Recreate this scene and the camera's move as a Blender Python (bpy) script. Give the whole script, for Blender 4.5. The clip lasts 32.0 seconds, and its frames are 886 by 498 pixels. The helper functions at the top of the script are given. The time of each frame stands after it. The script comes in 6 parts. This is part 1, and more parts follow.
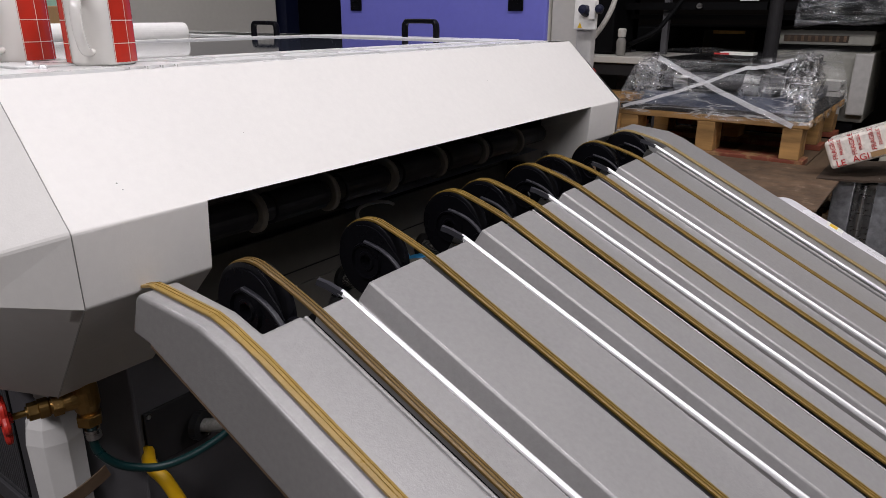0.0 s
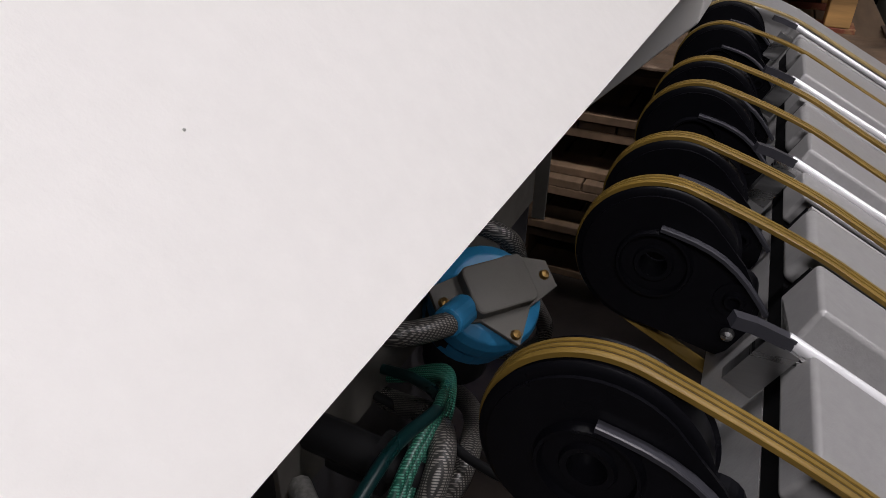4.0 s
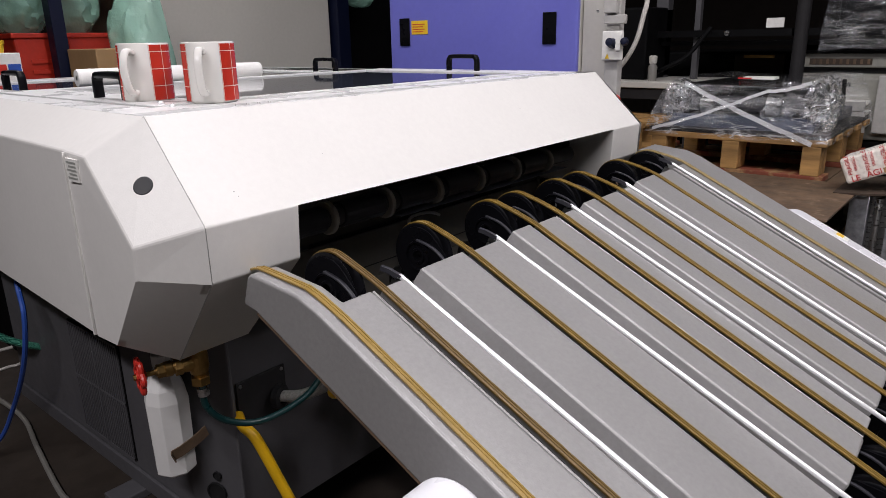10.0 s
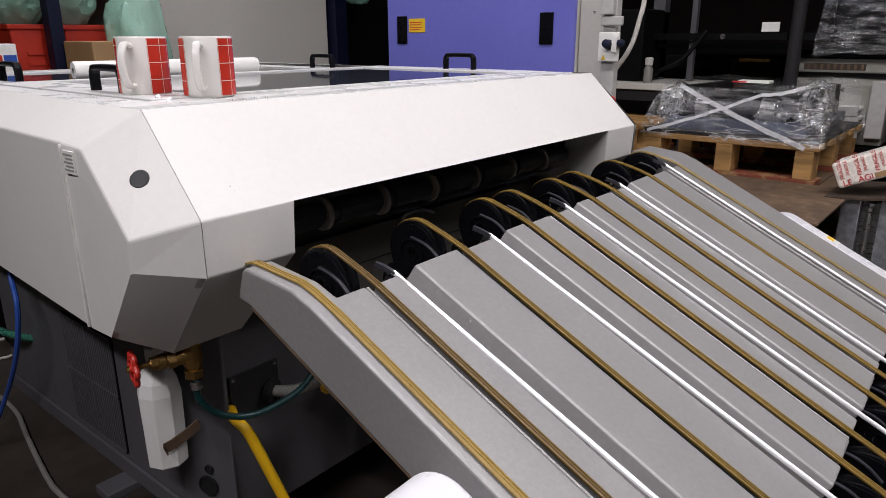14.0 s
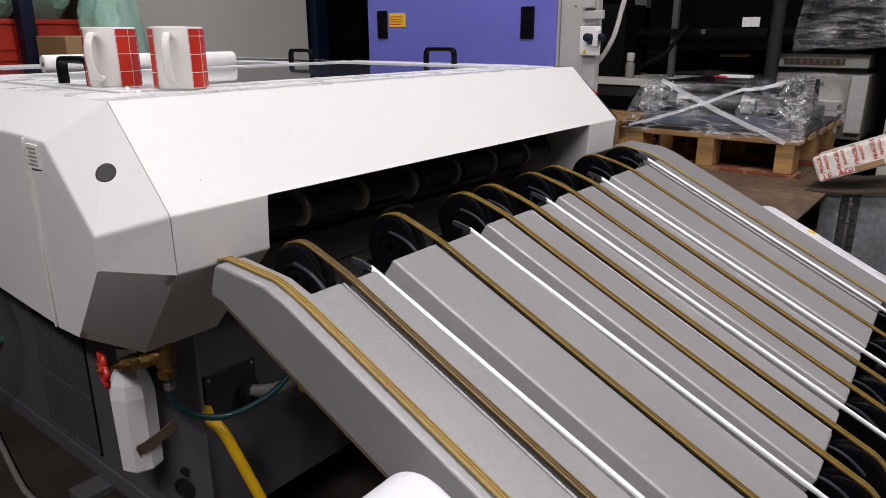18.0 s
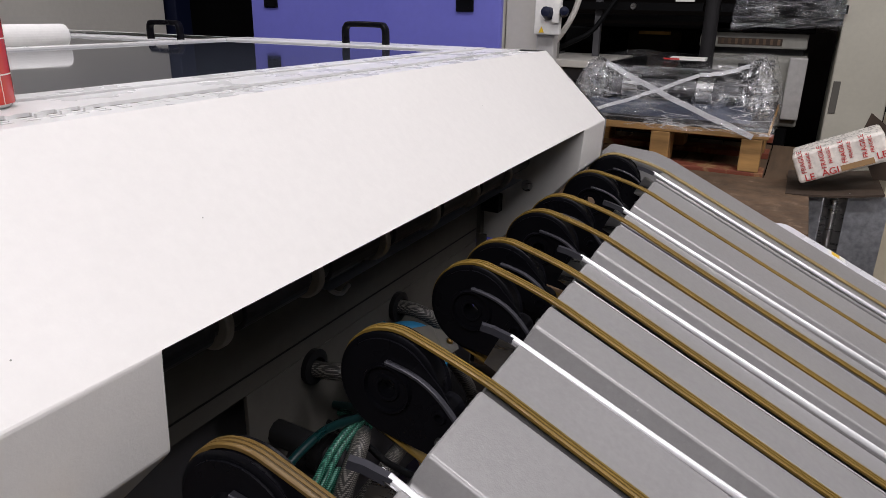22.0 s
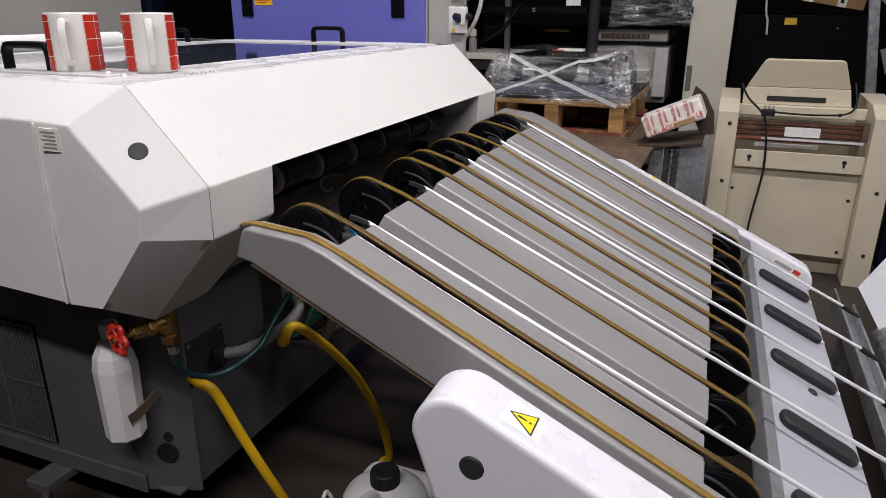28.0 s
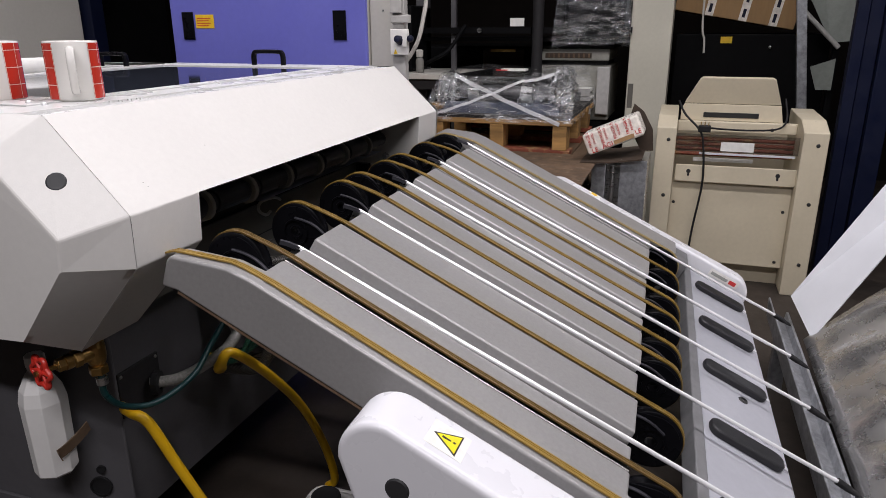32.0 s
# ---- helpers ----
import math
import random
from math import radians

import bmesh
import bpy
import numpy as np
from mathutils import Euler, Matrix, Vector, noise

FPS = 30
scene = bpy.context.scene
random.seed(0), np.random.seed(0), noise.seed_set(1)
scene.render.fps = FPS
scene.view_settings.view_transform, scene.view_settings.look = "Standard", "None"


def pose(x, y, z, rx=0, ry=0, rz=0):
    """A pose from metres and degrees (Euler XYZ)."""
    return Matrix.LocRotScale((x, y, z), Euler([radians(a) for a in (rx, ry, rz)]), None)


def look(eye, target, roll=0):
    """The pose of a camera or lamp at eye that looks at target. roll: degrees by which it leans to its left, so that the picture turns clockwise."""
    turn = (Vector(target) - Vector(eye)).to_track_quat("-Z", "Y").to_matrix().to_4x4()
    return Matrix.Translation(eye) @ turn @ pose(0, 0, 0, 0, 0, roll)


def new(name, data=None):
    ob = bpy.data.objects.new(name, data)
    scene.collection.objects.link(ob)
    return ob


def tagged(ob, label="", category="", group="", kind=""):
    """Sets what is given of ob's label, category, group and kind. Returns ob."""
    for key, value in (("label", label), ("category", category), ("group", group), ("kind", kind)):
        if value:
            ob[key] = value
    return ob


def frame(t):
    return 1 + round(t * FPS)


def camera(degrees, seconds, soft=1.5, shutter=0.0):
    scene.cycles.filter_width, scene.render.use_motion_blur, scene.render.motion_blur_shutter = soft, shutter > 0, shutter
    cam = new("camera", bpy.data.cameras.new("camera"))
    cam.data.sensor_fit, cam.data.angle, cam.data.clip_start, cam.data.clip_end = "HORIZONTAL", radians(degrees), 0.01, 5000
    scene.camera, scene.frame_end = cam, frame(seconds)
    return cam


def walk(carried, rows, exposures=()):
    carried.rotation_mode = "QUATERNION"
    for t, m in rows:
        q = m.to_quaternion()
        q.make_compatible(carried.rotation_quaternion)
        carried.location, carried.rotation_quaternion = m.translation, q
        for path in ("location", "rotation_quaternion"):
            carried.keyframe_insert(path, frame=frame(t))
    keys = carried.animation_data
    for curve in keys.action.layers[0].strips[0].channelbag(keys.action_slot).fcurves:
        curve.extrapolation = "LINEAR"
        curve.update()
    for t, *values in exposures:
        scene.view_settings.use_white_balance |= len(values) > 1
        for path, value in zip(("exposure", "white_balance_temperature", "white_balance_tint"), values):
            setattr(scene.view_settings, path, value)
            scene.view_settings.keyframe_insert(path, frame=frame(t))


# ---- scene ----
cam = camera(65.7, 32.0, soft=0.5)
PATH = [
    (0, (-0.299, -0.777, 1.045), (1.231, 0.335, 0.393), 0.2),
    (0.5, (-0.25, -0.698, 1.027), (1.283, 0.379, 0.326), 2.0),
    (1, (-0.166, -0.546, 1.011), (1.445, 0.348, 0.232), 2.4),
    (1.5, (-0.117, -0.444, 1.005), (1.46, 0.48, 0.193), 0.9),
    (2, (-0.018, -0.362, 0.992), (1.442, 0.694, 0.125), 0.7),
    (2.5, (0.048, -0.304, 0.979), (1.544, 0.66, 0.067), -1.5),
    (4.5, (0.111, -0.209, 0.972), (1.702, 0.457, -0.039), 2.3),
    (5, (0.083, -0.292, 0.984), (1.653, 0.615, 0.139), -2.1),
    (5.5, (0.006, -0.414, 1.019), (1.543, 0.653, 0.314), -0.8),
    (6, (-0.118, -0.525, 1.049), (1.441, 0.59, 0.477), -1.3),
    (6.5, (-0.284, -0.653, 1.065), (1.278, 0.496, 0.576), -0.8),
    (7, (-0.369, -0.75, 1.068), (1.191, 0.359, 0.487), -2.9),
    (7.5, (-0.401, -0.851, 1.072), (1.089, 0.339, 0.467), -1.1),
    (8, (-0.441, -0.901, 1.08), (1.012, 0.357, 0.525), -1.5),
    (8.5, (-0.46, -0.914, 1.081), (0.966, 0.367, 0.509), -0.6),
    (9, (-0.466, -0.918, 1.074), (0.966, 0.329, 0.444), -0.3),
    (9.5, (-0.466, -0.917, 1.074), (0.989, 0.315, 0.47), -0.6),
    (10, (-0.466, -0.914, 1.073), (1.001, 0.313, 0.488), -1.1),
    (10.5, (-0.466, -0.923, 1.075), (1.0, 0.307, 0.494), -0.9),
    (11, (-0.466, -0.928, 1.074), (1.002, 0.3, 0.492), -1.1),
    (11.5, (-0.472, -0.923, 1.074), (0.995, 0.305, 0.492), -0.9),
    (12, (-0.471, -0.924, 1.075), (0.997, 0.3, 0.484), -0.6),
    (12.5, (-0.468, -0.923, 1.076), (1.007, 0.287, 0.477), -0.0),
    (13, (-0.467, -0.923, 1.074), (1.008, 0.288, 0.476), 0.1),
    (13.5, (-0.471, -0.919, 1.076), (1.004, 0.293, 0.48), 0.2),
    (14, (-0.472, -0.919, 1.074), (1.005, 0.294, 0.484), -0.1),
    (14.5, (-0.472, -0.92, 1.073), (1.004, 0.294, 0.483), -0.2),
    (15, (-0.469, -0.921, 1.071), (1.016, 0.28, 0.478), 0.4),
    (15.5, (-0.464, -0.92, 1.069), (1.031, 0.275, 0.488), 0.3),
    (17.5, (-0.454, -0.917, 1.068), (1.044, 0.273, 0.485), -0.3),
    (18, (-0.452, -0.914, 1.063), (1.052, 0.263, 0.467), -0.1),
    (18.5, (-0.441, -0.924, 1.053), (1.068, 0.236, 0.439), -1.2),
    (19, (-0.431, -0.92, 1.055), (1.063, 0.251, 0.426), -1.2),
    (19.5, (-0.434, -0.917, 1.058), (1.072, 0.243, 0.436), -0.9),
    (20, (-0.434, -0.904, 1.078), (1.113, 0.228, 0.506), -1.1),
    (20.5, (-0.359, -0.776, 1.062), (1.182, 0.333, 0.432), 0.3),
    (21, (-0.218, -0.56, 1.059), (1.49, 0.291, 0.462), -0.0),
    (21.5, (-0.162, -0.484, 1.054), (1.53, 0.349, 0.388), 1.0),
    (22, (-0.137, -0.481, 1.065), (1.549, 0.362, 0.396), 1.0),
    (22.5, (-0.144, -0.472, 1.066), (1.545, 0.368, 0.4), 0.7),
    (23, (-0.168, -0.474, 1.066), (1.532, 0.348, 0.409), 0.8),
    (23.5, (-0.209, -0.478, 1.063), (1.498, 0.328, 0.403), -0.0),
    (24, (-0.275, -0.521, 1.078), (1.403, 0.375, 0.46), 2.3),
    (24.5, (-0.345, -0.603, 1.071), (1.304, 0.332, 0.433), 1.6),
    (25, (-0.387, -0.653, 1.071), (1.229, 0.303, 0.383), -0.3),
    (25.5, (-0.413, -0.659, 1.083), (1.239, 0.236, 0.396), 0.5),
    (27.5, (-0.706, -0.764, 1.083), (1.046, -0.07, 0.413), 0.1),
    (28, (-0.752, -0.79, 1.085), (0.997, -0.084, 0.421), 0.1),
    (28.5, (-0.762, -0.795, 1.091), (0.985, -0.086, 0.423), -0.1),
    (29, (-0.763, -0.805, 1.091), (0.984, -0.096, 0.425), 0.1),
    (29.5, (-0.76, -0.816, 1.093), (0.993, -0.113, 0.435), -0.2),
    (30, (-0.754, -0.83, 1.091), (1.012, -0.161, 0.433), -0.3),
    (30.5, (-0.749, -0.835, 1.091), (1.034, -0.203, 0.441), 0.1),
    (31, (-0.751, -0.832, 1.091), (1.029, -0.191, 0.443), 0.1),
    (31.5, (-0.747, -0.832, 1.092), (1.037, -0.203, 0.442), 0.0),
    (32, (-0.743, -0.842, 1.097), (1.06, -0.235, 0.479), -0.2),
]
walk(cam, [(t, look(eye, target, roll)) for t, eye, target, roll in PATH], exposures=[(0.0, -0.1), (1.0, -0.18), (2.0, -0.2), (5.0, -0.15), (6.0, 0.02), (7.0, 0.12), (8.0, 0.2), (9.0, 0.08), (19.0, 0.0), (21.0, -0.05), (25.0, 0.0), (28.0, 0.06), (32.0, 0.05)])

# ---- world and light ----
world = bpy.data.worlds.new("world")
scene.world = world
world.use_nodes = True
world.node_tree.nodes["Background"].inputs[0].default_value = (0.55, 0.6, 0.7, 1)
world.node_tree.nodes["Background"].inputs[1].default_value = 0.002


def tube_lamp(x, y, z, length, power, turn=0.0):
    data = bpy.data.lights.new("fluorescent_light", "AREA")
    data.shape, data.size, data.size_y, data.energy = "RECTANGLE", length, 0.12, power
    data.color = (1.0, 0.955, 1.0)
    lamp = new("fluorescent_light", data)
    lamp.matrix_world = pose(x, y, z, 0, 0, turn)
    return lamp


LAMPS = [(0.75, -1.25, 2.95, 54), (-1.75, -0.85, 2.95, 80), (1.75, -1.75, 2.95, 16), (0.6, 1.7, 2.95, 34)]
for lx, ly, lz, lp in LAMPS:
    tube_lamp(lx, ly, lz, 2.4, lp, 90)


# ---- materials ----
def ramp(nt, fac, stops):
    r = nt.nodes.new("ShaderNodeValToRGB")
    while len(r.color_ramp.elements) < len(stops):
        r.color_ramp.elements.new(0.5)
    for e, (p, c) in zip(r.color_ramp.elements, stops):
        e.position, e.color = p, (*c, 1)
    nt.links.new(fac, r.inputs[0])
    return r.outputs[0]


def noise_of(nt, scale, detail=4.0, rough=0.55, stretch=(1, 1, 1), kind="Object"):
    co = nt.nodes.new("ShaderNodeTexCoord")
    mp = nt.nodes.new("ShaderNodeMapping")
    mp.inputs["Scale"].default_value = stretch
    nt.links.new(co.outputs[kind], mp.inputs[0])
    n = nt.nodes.new("ShaderNodeTexNoise")
    n.inputs["Scale"].default_value, n.inputs["Detail"].default_value, n.inputs["Roughness"].default_value = scale, detail, rough
    nt.links.new(mp.outputs[0], n.inputs["Vector"])
    return n.outputs["Fac"]


def shade(c, k):
    return tuple(min(1.0, v * k) for v in c)


def surface(name, colour, rough=0.5, metal=0.0, grain=40.0, spread=0.10, blot=3.0, blots=0.06, bump=0.1, bump_scale=300.0, stretch=(1, 1, 1),
            rough_spread=0.12, random_tint=0.0, coat=0.0, spec=0.5, stain=None, stain_scale=5.0, stain_from=0.62):
    """Base colour with grain and blotches, uneven gloss and fine relief."""
    m = bpy.data.materials.new(name)
    m.use_nodes = True
    nt = m.node_tree
    b = nt.nodes["Principled BSDF"]
    fine = ramp(nt, noise_of(nt, grain, 5, 0.6, stretch), [(0.3, shade(colour, 1 - spread)), (0.7, shade(colour, 1 + spread))])
    coarse = ramp(nt, noise_of(nt, blot, 3, 0.5, stretch), [(0.3, (1 - blots,) * 3), (0.7, (1 + blots * 0.4,) * 3)])
    mix = nt.nodes.new("ShaderNodeMix")
    mix.data_type, mix.blend_type = "RGBA", "MULTIPLY"
    mix.inputs["Factor"].default_value = 1
    nt.links.new(fine, mix.inputs["A"])
    nt.links.new(coarse, mix.inputs["B"])
    out = mix.outputs["Result"]
    if stain:
        mask = ramp(nt, noise_of(nt, stain_scale, 6, 0.65), [(stain_from, (0, 0, 0)), (stain_from + 0.12, (1, 1, 1))])
        sm = nt.nodes.new("ShaderNodeMix")
        sm.data_type = "RGBA"
        nt.links.new(mask, sm.inputs["Factor"])
        nt.links.new(out, sm.inputs["A"])
        sm.inputs["B"].default_value = (*stain, 1)
        out = sm.outputs["Result"]
    if random_tint:
        info = nt.nodes.new("ShaderNodeObjectInfo")
        tint = ramp(nt, info.outputs["Random"], [(0, (1 - random_tint,) * 3), (1, (1 + random_tint * 0.3,) * 3)])
        tm = nt.nodes.new("ShaderNodeMix")
        tm.data_type, tm.blend_type = "RGBA", "MULTIPLY"
        tm.inputs["Factor"].default_value = 1
        nt.links.new(out, tm.inputs["A"])
        nt.links.new(tint, tm.inputs["B"])
        out = tm.outputs["Result"]
    nt.links.new(out, b.inputs["Base Color"])
    rr = ramp(nt, noise_of(nt, blot * 4, 4, 0.6, stretch), [(0.3, (max(0.02, rough - rough_spread),) * 3), (0.7, (min(1, rough + rough_spread),) * 3)])
    nt.links.new(rr, b.inputs["Roughness"])
    b.inputs["Metallic"].default_value = metal
    b.inputs["Coat Weight"].default_value = coat
    b.inputs["Specular IOR Level"].default_value = spec
    if bump:
        bp = nt.nodes.new("ShaderNodeBump")
        bp.inputs["Strength"].default_value, bp.inputs["Distance"].default_value = bump, 0.001
        nt.links.new(noise_of(nt, bump_scale, 3, 0.6, stretch), bp.inputs["Height"])
        nt.links.new(bp.outputs[0], b.inputs["Normal"])
    return m


def see_through(name, colour, rough, clear, bump=0.0, bump_scale=30.0):
    """A thin sheet or pane: part gloss, part clear."""
    m = bpy.data.materials.new(name)
    m.use_nodes = True
    nt = m.node_tree
    b = nt.nodes["Principled BSDF"]
    b.inputs["Base Color"].default_value = (*colour, 1)
    b.inputs["Roughness"].default_value = rough
    b.inputs["Alpha"].default_value = 1 - clear
    if bump:
        bp = nt.nodes.new("ShaderNodeBump")
        bp.inputs["Strength"].default_value, bp.inputs["Distance"].default_value = bump, 0.01
        nt.links.new(noise_of(nt, bump_scale, 4, 0.6), bp.inputs["Height"])
        nt.links.new(bp.outputs[0], b.inputs["Normal"])
    return m


M_WHITE = surface("white_powder_coat", (0.70, 0.685, 0.655), 0.5, rough_spread=0.03, grain=90, spread=0.02, blot=4, blots=0.03, bump=0.15, bump_scale=420)
M_FRAME = surface("white_lid_paint", (0.70, 0.70, 0.69), 0.32, grain=60, spread=0.02, blots=0.03, bump=0.05)
M_CONV = surface("grey_hammered_metallic_paint", (0.305, 0.299, 0.294), 0.38, 0.22, spec=0.6, grain=140, spread=0.06, blot=5, blots=0.06, bump=0.22, bump_scale=380, rough_spread=0.03)
M_BELT = surface("tan_rubber_belt", (0.19, 0.120, 0.025), 0.42, spec=0.3, grain=60, spread=0.12, blot=9, blots=0.16, bump=0.15, bump_scale=200)
M_BELTLINE = surface("dark_belt_rib", (0.045, 0.027, 0.008), 0.5, spec=0.3, bump=0.1)
M_BELTBROWN = surface("brown_rubber_belt", (0.14, 0.086, 0.025), 0.4, spec=0.35, grain=60, spread=0.12, blot=9, blots=0.16, bump=0.15, bump_scale=200)
M_BELTPALE = surface("faded_tan_belt", (0.30, 0.225, 0.10), 0.45, spec=0.3, grain=60, spread=0.10, blot=9, blots=0.12, bump=0.15, bump_scale=200)
M_BELT2 = surface("pale_tan_belt", (0.28, 0.178, 0.040), 0.36, grain=60, spread=0.10, blot=9, blots=0.12, bump=0.15, bump_scale=200)
M_BLACK = surface("black_moulded_plastic", (0.0045, 0.0045, 0.006), 0.32, spec=0.12, grain=80, spread=0.1, bump=0.08)
# Paler copy of the black plastic: light on its edges put into the colour.
M_RIB = surface("lit_black_plastic", (0.035, 0.035, 0.042), 0.38, spec=0.4, grain=80, spread=0.1, bump=0.08)
M_PLUG = surface("dark_grey_plug", (0.02, 0.02, 0.022), 0.6, bump=0.05)
M_PAD = surface("charcoal_rubber_pad", (0.013, 0.013, 0.015), 0.5, grain=90, spread=0.1, bump=0.1)
M_LIP = surface("mid_grey_lip", (0.16, 0.16, 0.165), 0.5, bump=0.1)
M_DARK = surface("black_rubber", (0.012, 0.012, 0.013), 0.55, spec=0.3, bump=0.1)
M_CHROME = surface("chrome_rod", (0.95, 0.95, 0.96), 0.22, 0.35, grain=3, spread=0.01, blots=0.02, bump=0.0, rough_spread=0.02)
M_STEEL = surface("brushed_steel", (0.55, 0.55, 0.55), 0.32, 1.0, grain=50, spread=0.06, stretch=(1, 1, 12), bump=0.1)
M_BASE = surface("dark_grey_base_paint", (0.082, 0.080, 0.086), 0.5, grain=60, spread=0.05, blot=4, blots=0.12, bump=0.15, bump_scale=300)
M_INNER = surface("grey_inner_paint", (0.125, 0.118, 0.104), 0.6, spec=0.25, grain=50, spread=0.05, blot=5, blots=0.14, bump=0.12)
M_ROLLER = surface("dark_roller_shaft", (0.06, 0.06, 0.065), 0.35, 0.3, bump=0.05)
M_DISC = surface("cream_roller_disc", (0.32, 0.305, 0.27), 0.5, bump=0.08)
M_BRASS = surface("old_brass", (0.42, 0.26, 0.09), 0.38, 1.0, grain=50, spread=0.2, blots=0.2, bump=0.15)
M_RED = surface("red_paint", (0.55, 0.03, 0.02), 0.4, bump=0.1)
M_PLASTIC = surface("white_hdpe", (0.72, 0.71, 0.69), 0.45, grain=40, spread=0.03, blot=8, blots=0.06, bump=0.08, stain=(0.50, 0.44, 0.34), stain_scale=14, stain_from=0.72)
M_ARM = surface("white_gloss_plastic", (0.70, 0.70, 0.73), 0.3, grain=40, spread=0.01, blots=0.02, bump=0.03)
M_GREEN = surface("green_hose", (0.01, 0.16, 0.13), 0.35, grain=200, spread=0.2, bump=0.2, bump_scale=150)
M_DGREEN = surface("dark_green_hose", (0.003, 0.027, 0.028), 0.35, bump=0.08)
M_YELLOW = surface("yellow_hose", (0.74, 0.43, 0.008), 0.4, grain=60, spread=0.05, blots=0.1, bump=0.06)
M_BLUE = surface("blue_pump_plastic", (0.03, 0.23, 0.45), 0.38, bump=0.08)
M_BLUEHOSE = surface("blue_cable", (0.03, 0.09, 0.4), 0.4, bump=0.05)
M_BRAID = surface("braided_hose", (0.17, 0.16, 0.145), 0.35, grain=260, spread=0.45, bump=0.5, bump_scale=220)


def weave(mat, light, dark, scale):
    """Crossed diagonal threads over a hose."""
    nt = mat.node_tree
    tc = nt.nodes.new("ShaderNodeTexCoord")
    last = None
    for turn in (0.785, -0.785):
        mp = nt.nodes.new("ShaderNodeMapping")
        mp.inputs["Rotation"].default_value = (turn, turn, 0.3)
        nt.links.new(tc.outputs["Object"], mp.inputs["Vector"])
        wv = nt.nodes.new("ShaderNodeTexWave")
        wv.bands_direction = "X"
        wv.inputs["Scale"].default_value = scale
        wv.inputs["Distortion"].default_value = 0.3
        nt.links.new(mp.outputs["Vector"], wv.inputs["Vector"])
        if last is None:
            last = wv.outputs["Fac"]
        else:
            mul = nt.nodes.new("ShaderNodeMath")
            mul.operation = "MULTIPLY"
            nt.links.new(last, mul.inputs[0])
            nt.links.new(wv.outputs["Fac"], mul.inputs[1])
            last = mul.outputs[0]
    ramp = nt.nodes.new("ShaderNodeValToRGB")
    ramp.color_ramp.elements[0].position = 0.2
    ramp.color_ramp.elements[0].color = (*dark, 1)
    ramp.color_ramp.elements[1].position = 0.5
    ramp.color_ramp.elements[1].color = (*light, 1)
    nt.links.new(last, ramp.inputs["Fac"])
    bs = [n for n in nt.nodes if n.type == "BSDF_PRINCIPLED"][0]
    nt.links.new(ramp.outputs["Color"], bs.inputs["Base Color"])


weave(M_GREEN, (0.10, 0.34, 0.24), (0.008, 0.075, 0.05), 130)
weave(M_BRAID, (0.27, 0.255, 0.23), (0.035, 0.034, 0.032), 135)
M_GREYHOSE = surface("grey_hose", (0.24, 0.235, 0.22), 0.4, grain=200, spread=0.3, bump=0.3, bump_scale=220)
M_ORANGE = surface("orange_plastic", (0.85, 0.28, 0.02), 0.4, bump=0.05)
M_GLASSDARK = surface("smoked_pane", (0.035, 0.04, 0.055), 0.04, grain=20, spread=0.02, bump=0.0, rough_spread=0.02)
M_PAPER = surface("white_paper_roll", (0.78, 0.77, 0.74), 0.9, grain=60, spread=0.04, bump=0.3, bump_scale=120)
M_MUG = surface("white_glazed_china", (0.74, 0.72, 0.68), 0.16, grain=20, spread=0.01, blots=0.02, bump=0.0, rough_spread=0.04)
M_MUGRED = surface("red_glazed_print", (0.52, 0.035, 0.02), 0.2, grain=40, spread=0.05, bump=0.0, rough_spread=0.04)
M_CREAMLINE = surface("cream_print", (0.78, 0.66, 0.54), 0.25, bump=0.0)
M_PLATE = surface("grey_printing_plate", (0.40, 0.44, 0.50), 0.3, 0.35, grain=30, spread=0.01, blots=0.02, bump=0.0, rough_spread=0.008)
M_PURPLE = surface("violet_panel_paint", (0.145, 0.15, 0.52), 0.42, grain=40, spread=0.03, blot=2, blots=0.06, bump=0.06)
M_BEIGE = surface("beige_panel", (0.56, 0.54, 0.49), 0.55, grain=60, spread=0.03, blot=2, blots=0.06, bump=0.1)
M_CREAM = surface("cream_cabinet_paint", (0.62, 0.55, 0.41), 0.45, grain=60, spread=0.03, blot=4, blots=0.08, bump=0.1, stain=(0.42, 0.36, 0.26), stain_scale=9, stain_from=0.7)
M_PALECREAM = surface("pale_greenish_cream_paint", (0.50, 0.48, 0.40), 0.5, grain=60, spread=0.03, blot=4, blots=0.08, bump=0.1)
M_GREYPAINT = surface("pale_grey_paint", (0.42, 0.41, 0.39), 0.5, blots=0.1, bump=0.1)
M_PRINTER = surface("grey_printer_plastic", (0.29, 0.285, 0.25), 0.5, blots=0.1, bump=0.1)
M_NAVY = surface("navy_paint", (0.003, 0.0055, 0.022), 0.5, spec=0.25, bump=0.08)
# Black cabinet paint; also laid in the conveyor gaps as their shade.
M_BLACKANDSHADE = surface("black_paint_and_shade", (0.0045, 0.0045, 0.005), 0.6, spec=0.08, blots=0.2, bump=0.1)
M_GALV = surface("galvanised_steel", (0.40, 0.41, 0.43), 0.4, 0.7, grain=60, spread=0.25, blot=20, blots=0.25, bump=0.1)
M_WOOD = surface("pallet_wood", (0.50, 0.28, 0.095), 0.75, grain=30, spread=0.45, blot=6, blots=0.35, bump=0.5, bump_scale=70, stretch=(1, 0.12, 1), random_tint=0.3)
M_OLDWOOD = surface("weathered_pallet_wood", (0.19, 0.12, 0.068), 0.8, grain=26, spread=0.25, blot=3, blots=0.25, bump=0.5, bump_scale=70, stretch=(0.12, 1, 1), random_tint=0.35)
